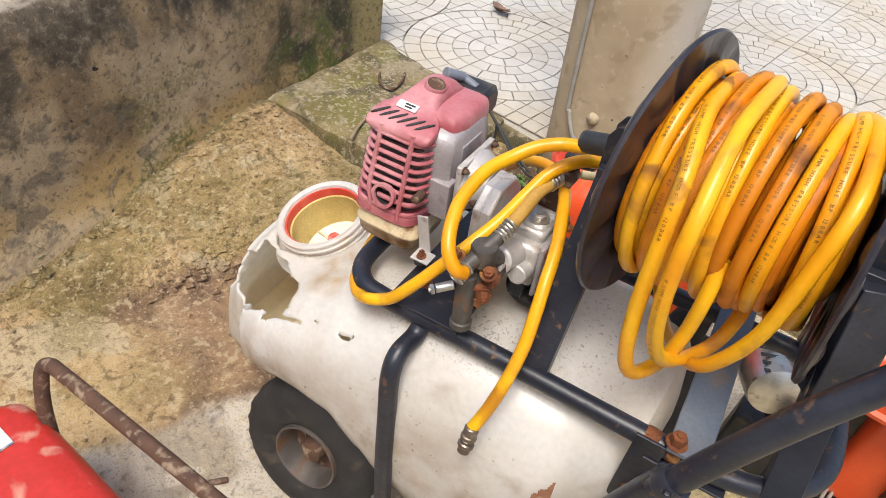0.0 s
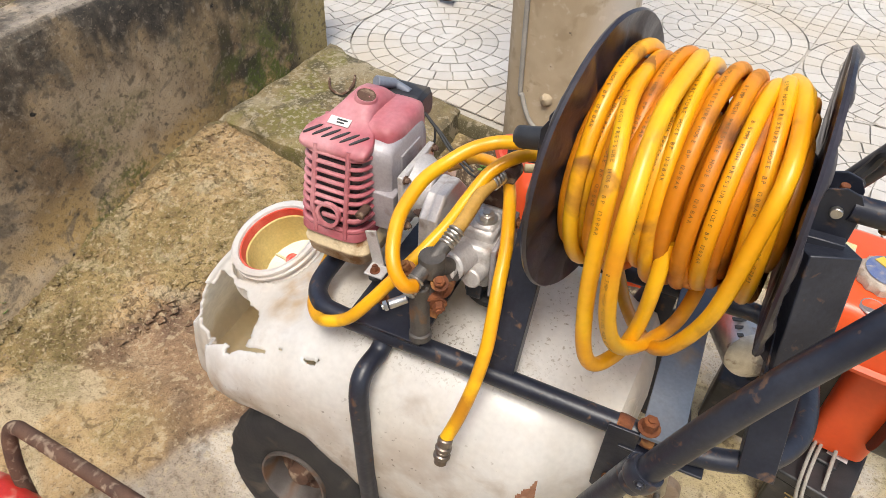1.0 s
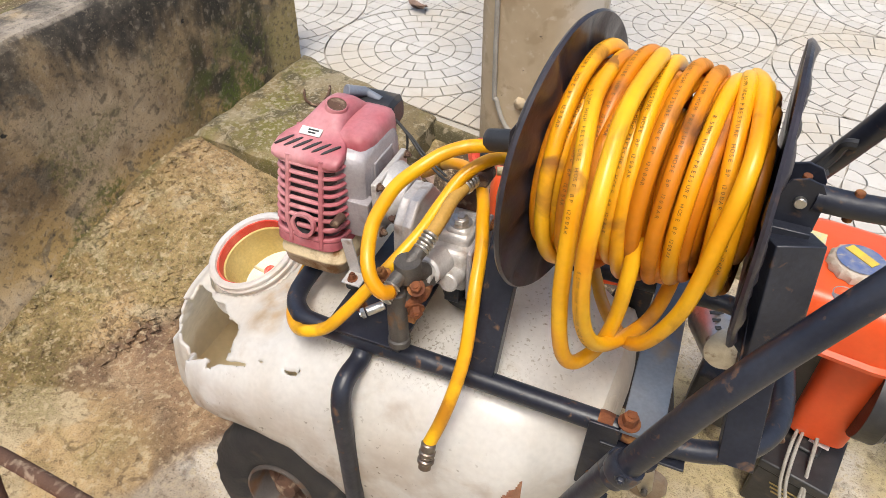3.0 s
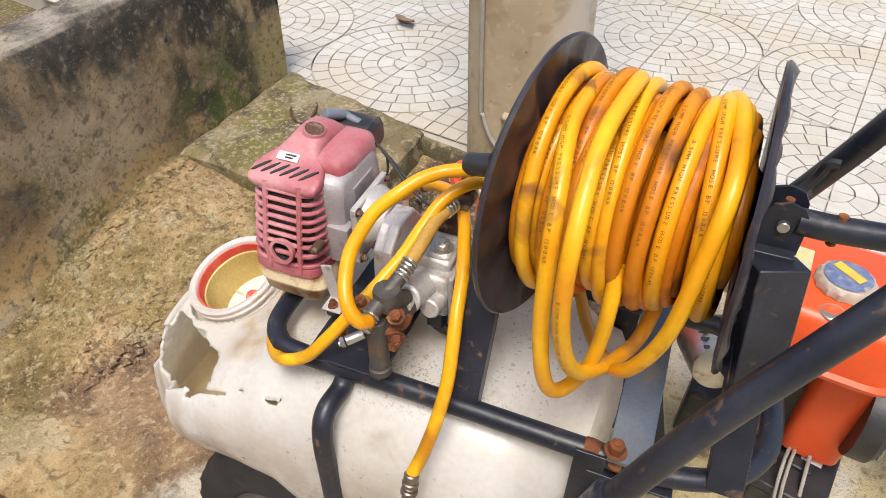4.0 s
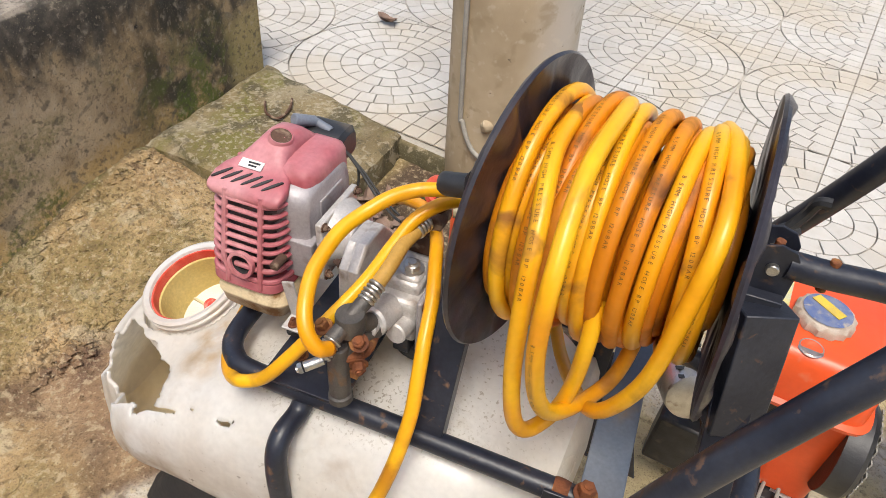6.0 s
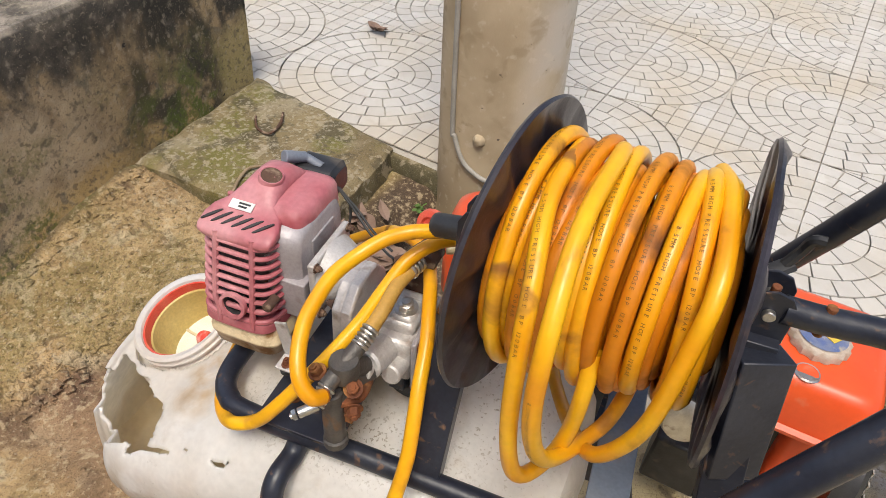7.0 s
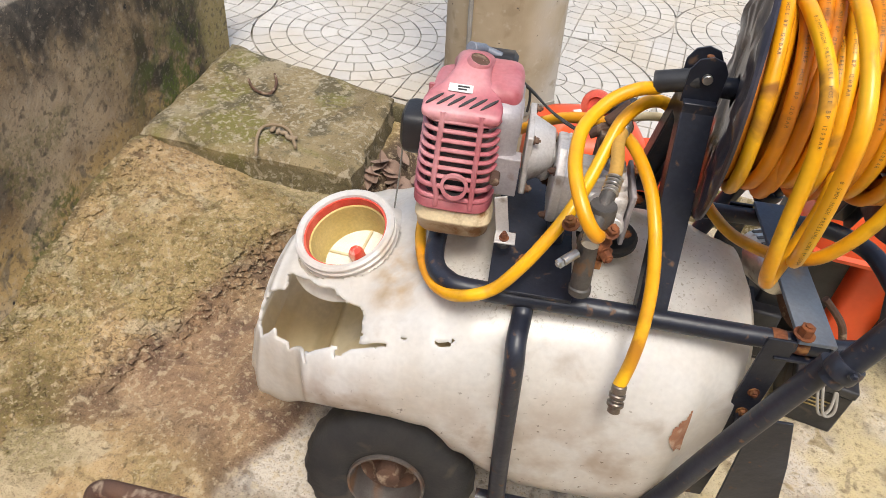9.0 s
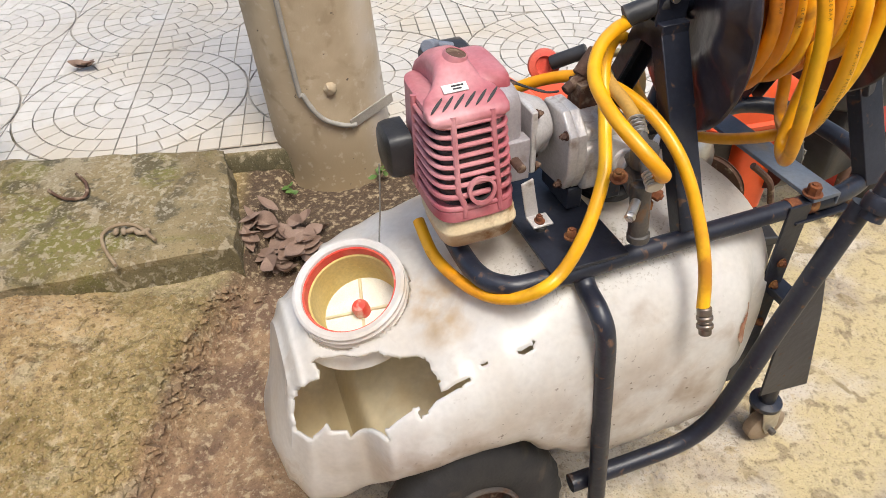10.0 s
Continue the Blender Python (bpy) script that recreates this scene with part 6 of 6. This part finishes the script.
soft_box(bm, ((0.30, 0.10, 0.08), (0.32, 0.115, 0.095), (0.42, 0.115, 0.095), (0.45, 0.105, 0.085), (0.468, 0.085, 0.065), (0.474, 0.06, 0.045)), MM, 3.6)
part("housing", bm, ORANGE, mower)
bm = bmesh.new()
soft_box(bm, ((0.0, 0.10, 0.08), (0.02, 0.11, 0.09), (0.28, 0.10, 0.08), (0.32, 0.09, 0.07)), MM, 5)
part("base", bm, BLACKPL, mower)
bm = bmesh.new()
soft_box(bm, ((0.28, 0.05, 0.05), (0.40, 0.06, 0.06), (0.44, 0.05, 0.05)), MM @ Matrix.Translation((0.14, -0.05, 0)), 4)
part("tank_lobe", bm, ORANGE, mower)
bm = bmesh.new()
box(bm, (0.05, 0.03, 0.002), MM @ Matrix.Translation((0.0, 0.02, 0.4745)) @ Matrix.Rotation(radians(15), 4, "Z"))
part("sticker", bm, PAPER, mower, "torn white sticker", False)

# ---------- black and red machine farther along the pad ----------
tiller = thing("tiller", "black and red wheeled tiller parked on the concrete", "machine", CART)
TM = pose(0.90, 0.44, 0.0, 0, 0, 12)
bm = bmesh.new()
soft_box(bm, ((0.16, 0.05, 0.045), (0.17, 0.058, 0.052), (0.33, 0.062, 0.056), (0.345, 0.055, 0.05)), TM, 6)
part("air_box", bm, BLACKPL, tiller)
bm = bmesh.new()
soft_box(bm, ((0.34, 0.10, 0.09), (0.36, 0.13, 0.12), (0.42, 0.14, 0.13), (0.46, 0.12, 0.11), (0.475, 0.08, 0.07)), TM @ Matrix.Translation((0.02, 0.03, 0)), 2.6)
part("hood", bm, BLACKPL, tiller)
bm = bmesh.new()
soft_box(bm, ((0.03, 0.06, 0.05), (0.05, 0.07, 0.06), (0.30, 0.07, 0.06), (0.33, 0.05, 0.05)), TM @ Matrix.Translation((0.17, 0.03, 0)), 5)
part("gearbox", bm, RED, tiller, "red painted gearbox")
WT = TM @ Matrix.Translation((0.20, -0.06, 0.105)) @ Matrix.Rotation(radians(90), 4, "X")
bm = bmesh.new()
lathe(bm, [(0.050, -0.03), (0.09, -0.034), (0.103, -0.02), (0.105, 0.0), (0.103, 0.02), (0.09, 0.034), (0.050, 0.03)], 48, WT)
wt = part("wheel", bm, RUBBER, tiller, "black rubber wheel")
bm = bmesh.new()
lathe(bm, [(0.052, 0.028), (0.045, 0.034), (0.03, 0.036), (0.002, 0.036)], 32, WT, False, True)
part("hub_disc", bm, mat("blue_hub", (0.03, 0.10, 0.22), (0.02, 0.04, 0.08), 50, (0.45, 0.6), 0.4), wt, "dark hub disc with blue print")
bm = bmesh.new()
for a in ((0.04, -0.05, 0.03), (0.10, -0.06, 0.02)):
    cyl(bm, TM @ Vector(a), TM @ Vector((a[0] + 0.03, a[1] + 0.02, 0.2)), 0.012, 12)
part("strut", bm, RUST_DARK, tiller)

# ---------- worn red machine in front ----------
mill = thing("red_machine", "worn red enamel machine hood with a bent rusty bar", "machine")
bm = bmesh.new()
RMM = pose(-0.478, 0.105, 0.0, 0, 0, 6)
soft_box(bm, ((0.02, 0.15, 0.15), (0.12, 0.16, 0.165), (0.22, 0.16, 0.165), (0.245, 0.152, 0.158), (0.258, 0.138, 0.143), (0.262, 0.11, 0.11)), RMM, 8)
hood = part("hood", bm, RED, mill)
bm = bmesh.new()
box(bm, (0.07, 0.10, 0.0015), RMM @ Matrix.Translation((-0.10, 0.06, 0.263)))
part("sticker", bm, PAPER, hood, "white label with a blue border", False)
bm = bmesh.new()
box(bm, (0.003, 0.10, 0.002), RMM @ Matrix.Translation((-0.0635, 0.06, 0.2633)))
part("border", bm, BLUE, hood, "", False)
bm = bmesh.new()
sweep(bm, smooth_path([(-0.560, 0.250, 0.20), (-0.580, 0.262, 0.27), (-0.592, 0.278, 0.320), (-0.584, 0.289, 0.338), (-0.545, 0.297, 0.342), (-0.40, 0.322, 0.342), (-0.27, 0.344, 0.342), (-0.12, 0.368, 0.342)], 8), 0.0105, 14)
part("guard_bar", bm, RUST_DARK, mill, "brown rusty bar with flaking paint")
bm = bmesh.new()
cyl(bm, (-0.12, 0.368, 0.342), (-0.115, 0.369, 0.02), 0.0105, 14)
part("bar_leg", bm, RUST_DARK, mill)
bm = bmesh.new()
cyl(bm, (-0.275, 0.352, 0.345), (-0.262, 0.372, 0.346), 0.004, 10)
part("bar_pin", bm, RUST_DARK, mill)
bm = bmesh.new()
sweep(bm, smooth_path([(-0.45, 0.22, 0.20), (-0.435, 0.262, 0.205)], 4), 0.011, 12)
part("grip", bm, RUBBER, mill, "ribbed black rubber grip")

# ---------- loose things on the ground ----------
def bent_rod(pts, label):
    t = thing("wire_hook", label, "wire", group="bent rods on the slab")
    bm = bmesh.new()
    sweep(bm, smooth_path(pts, 8), 0.0042, 10, wob=0.2)
    part("rod", bm, RUST_DARK if "rust" in label else mat("dusty_rod", (0.32, 0.24, 0.15), (0.24, 0.17, 0.1), 40, rough=0.8), t)


bent_rod([(-1.237, 1.521, 0.137), (-1.186, 1.478, 0.137), (-1.139, 1.479, 0.137), (-1.152, 1.536, 0.137), (-1.189, 1.586, 0.137)], "bent rusty brown rod lying on the slab")
bent_rod([(-1.001, 1.204, 0.137), (-1.040, 1.267, 0.137), (-1.057, 1.319, 0.137), (-1.034, 1.346, 0.137), (-0.988, 1.338, 0.137), (-0.932, 1.277, 0.137)], "bent dusty rod with shells on the slab")
rg = random.Random(3)
for k in range(5):
    t = thing("shell", "small pale snail shell on the slab", "shell", group="shells on the slab")
    bm = bmesh.new()
    bmesh.ops.create_icosphere(bm, subdivisions=2, radius=0.0085, matrix=Matrix.Translation((-1.029 + k * 0.017, 1.328 - 0.003 * k + rg.uniform(-0.006, 0.006), 0.136)) @ Matrix.Rotation(rg.uniform(0, 3), 4, "Z") @ Matrix.Diagonal((1.5, 0.8, 0.8, 1)))
    part("shell_body", bm, PEBBLE, t)


def leaf_mesh(bm, m, l, w, curl):
    V = []
    for i in range(7):
        t = i / 6
        ww = w * math.sin(math.pi * min(1, t * 1.02 + 0.02)) ** 0.8
        V.append([bm.verts.new(m @ Vector((l * (t - 0.5), s * ww, curl * (t - 0.5) ** 2 * 4 * l * 0.3 + abs(s) * ww * curl))) for s in (-1, 0, 1)])
    for A, B in zip(V, V[1:]):
        for i in range(2):
            bm.faces.new((A[i], A[i + 1], B[i + 1], B[i]))


for k in range(46):
    t = thing("dead_leaf", "curled brown dead leaf in the pit by the slab", "leaf", group="dead leaves by the slab")
    bm = bmesh.new()
    x, y = rg.gauss(-0.672, 0.05), rg.gauss(1.345, 0.045)
    x = max(x, -0.745)
    leaf_mesh(bm, pose(x, y, ground_height(x, y) + 0.012 + rg.random() * 0.03, rg.uniform(-35, 35), rg.uniform(-30, 30), rg.uniform(0, 360)), rg.uniform(0.045, 0.08), rg.uniform(0.014, 0.026), rg.uniform(0.15, 0.6))
    part("blade", bm, LEAF_DRY, t)
for x, y, z, s, n in ((-1.255, 0.92, 0.085, 0.022, 9), (-0.42, 1.60, 0.02, 0.028, 7), (-0.68, 1.57, 0.02, 0.024, 9), (-1.225, 0.56, 0.04, 0.026, 10), (-1.19, 0.42, 0.03, 0.03, 6), (-1.31, 1.2, 0.10, 0.014, 10)):
    t = thing("weed", "small green weed growing at the foot of the wall", "plant", group="weeds")
    for i in range(n):
        bm = bmesh.new()
        leaf_mesh(bm, pose(x + rg.gauss(0, s * 0.5), y + rg.gauss(0, s * 0.5), z + rg.random() * s, rg.uniform(-40, 40), rg.uniform(-40, 20), rg.uniform(0, 360)), s * rg.uniform(0.6, 1.2), s * 0.3, 0.3)
        part("leaf", bm, LEAF_GREEN, t)
t = thing("dead_leaf", "curled dark leaf on the pale paving", "leaf", group="dead leaves by the slab")
bm = bmesh.new()
for k in range(4):
    leaf_mesh(bm, pose(-1.37 + k * 0.012, 2.27, 0.125, 20 - k * 14, 15, 40 * k), 0.075, 0.018, 0.5)
part("blade", bm, LEAF_DRY, t)
# grit, crumbs and clods
def crumbs(name, count, place, sizes, material, label):
    """Loose angular lumps, six corners each."""
    V, Fc = [], []
    for k in range(count):
        x, y = place()
        r = rg.choice(sizes) * rg.uniform(0.7, 1.3)
        z, t = ground_height(x, y) + r * 0.25, rg.uniform(0, 1.6)
        n = len(V)
        for i in range(4):
            q = r * rg.uniform(0.7, 1.25)
            V.append((x + q * math.cos(t + i * 1.571), y + q * math.sin(t + i * 1.571), z + r * rg.uniform(-0.25, 0.25)))
        V += [(x + r * rg.uniform(-0.2, 0.2), y + r * rg.uniform(-0.2, 0.2), z + r * rg.uniform(0.45, 0.8)), (x, y, z - r * 0.7)]
        for i in range(4):
            Fc += [(n + i, n + (i + 1) % 4, n + 4), (n + (i + 1) % 4, n + i, n + 5)]
    me = bpy.data.meshes.new(name)
    me.from_pydata(V, [], Fc)
    me.materials.append(material)
    tagged(new(name, me), label, "gravel", kind="stuff")


def on_bed():
    while True:
        x, y = rg.uniform(-1.27, -0.62), rg.uniform(0.15, 1.2)
        if x < bed_edge(y) + 0.02 or rg.random() < 0.12:
            return x, y


def by_bed_edge():
    y = rg.uniform(0.55, 1.22)
    return bed_edge(y) + rg.gauss(-0.03, 0.035), y


def by_wall():
    y = rg.uniform(0.1, 1.2)
    return wall_x(y) + 0.03 + abs(rg.gauss(0, 0.02)), y


crumbs("gravel_grit", 700, on_bed, (0.0015, 0.002, 0.003), PEBBLE, "loose pale grit on the soil")
crumbs("soil_crumbs", 4200, on_bed, (0.002, 0.003, 0.004, 0.006), SOIL, "loose crumbs of tan soil")
crumbs("soil_clods", 900, by_bed_edge, (0.004, 0.006, 0.009, 0.012), SOIL, "mossy clods along the edge of the raised bed")
crumbs("wall_rubble", 700, by_wall, (0.003, 0.005, 0.008, 0.011), SOIL, "crumbled soil along the foot of the wall")

# ---------- added unseen wall behind the camera, closes the yard and dims its light ---
UNSEEN_WALL = mat("unseen_wall_render", (0.55, 0.50, 0.42), (0.48, 0.43, 0.35), 3, (0.3, 0.7), 0.9)
bm = bmesh.new()
box(bm, (9, 0.25, 3.2), pose(0.5, -3.2, 1.6))
tagged(part("wall_house", bm, UNSEEN_WALL), "plain rendered wall added out of view behind the yard", "wall", kind="structure")
# ---------- paving tiles, last ----------
def stone(bm, poly, top=0.0, low=-0.0035):
    """A low stone with sloping flanks."""
    c = Vector((sum(p[0] for p in poly) / len(poly), sum(p[1] for p in poly) / len(poly)))
    a = [bm.verts.new((p[0], p[1], low)) for p in poly]
    b = []
    for p in poly:
        d = c - Vector(p)
        b.append(bm.verts.new((p[0] + d.x * 0.02, p[1] + d.y * 0.02, top)))
    bm.faces.new(b)
    for i in range(len(poly)):
        bm.faces.new((a[i], a[(i + 1) % len(poly)], b[(i + 1) % len(poly)], b[i]))


def tile_mesh(seed):
    r = random.Random(seed)
    bm = bmesh.new()
    g = 0.0017
    rings = 6
    for k in range(rings):
        r0, r1 = T * k / rings + g, T * (k + 1) / rings - g
        r0, r1 = r0 * 0.994, r1 * 0.994
        n = max(1, round((r0 + r1) / 2 * math.pi / 2 / 0.062))
        off = r.uniform(-0.12, 0.12) if n > 1 else 0
        cuts = [0.0] + [min(1, max(0, (i + off) / n)) for i in range(1, n)] + [1.0]
        for c0, c1 in zip(cuts, cuts[1:]):
            ga = g / max((r0 + r1) / 2, 0.01)
            a0, a1 = c0 * math.pi / 2 + ga, c1 * math.pi / 2 - ga
            m = max(2, round((a1 - a0) / 0.14))
            outer = [(r1 * math.cos(a0 + (a1 - a0) * i / m), r1 * math.sin(a0 + (a1 - a0) * i / m)) for i in range(m + 1)]
            inner = [(r0 * math.cos(a1 + (a0 - a1) * i / m), r0 * math.sin(a1 + (a0 - a1) * i / m)) for i in range(m + 1)]
            stone(bm, outer + inner, r.uniform(-0.0008, 0.0008))
    for i in range(rings):
        for j in range(rings):
            w = T / rings
            c = [(i * w + g, j * w + g), ((i + 1) * w - g, j * w + g), ((i + 1) * w - g, (j + 1) * w - g), (i * w + g, (j + 1) * w - g)]
            mx, my = (i + 0.5) * w, (j + 0.5) * w
            d = math.hypot(mx, my)
            nx, ny = mx / d, my / d
            lim = T + g
            out = []
            for p, q in zip(c, c[1:] + c[:1]):
                dp, dq = p[0] * nx + p[1] * ny - lim, q[0] * nx + q[1] * ny - lim
                if dp >= 0:
                    out.append(p)
                if (dp > 0) != (dq > 0):
                    k = dp / (dp - dq)
                    out.append((p[0] + (q[0] - p[0]) * k, p[1] + (q[1] - p[1]) * k))
            if len(out) > 2:
                ar = abs(sum(p[0] * q[1] - p[1] * q[0] for p, q in zip(out, out[1:] + out[:1]))) / 2
                if ar > 0.0002:
                    stone(bm, out, r.uniform(-0.0008, 0.0008))
    bmesh.ops.recalc_face_normals(bm, faces=bm.faces)
    me = bpy.data.meshes.new("tile")
    bm.to_mesh(me)
    bm.free()
    me.materials.append(TILE)
    return me


TILES = [tile_mesh(s) for s in range(3)]
count = 0
for j in range(-2, 13):
    for i in range(-6, 14):
        # fans meet four by four: the shared corner is at even steps
        flip_x, flip_y = i % 2, j % 2
        ang = {(0, 0): 0, (1, 0): 90, (1, 1): 180, (0, 1): 270}[(flip_x, flip_y)]
        m = PAVE @ Matrix.Translation(((i + flip_x) * T, (j + flip_y) * T, 0.0)) @ Matrix.Rotation(radians(ang), 4, "Z")
        c = PAVE @ Vector(((i + 0.5) * T, (j + 0.5) * T, 0))
        if c.y - T * 0.5 < 1.62:
            continue
        ob = new("tile", TILES[(i * 7 + j * 3) % 3])
        ob.parent = part_bed
        ob.matrix_basis = m
        count += 1
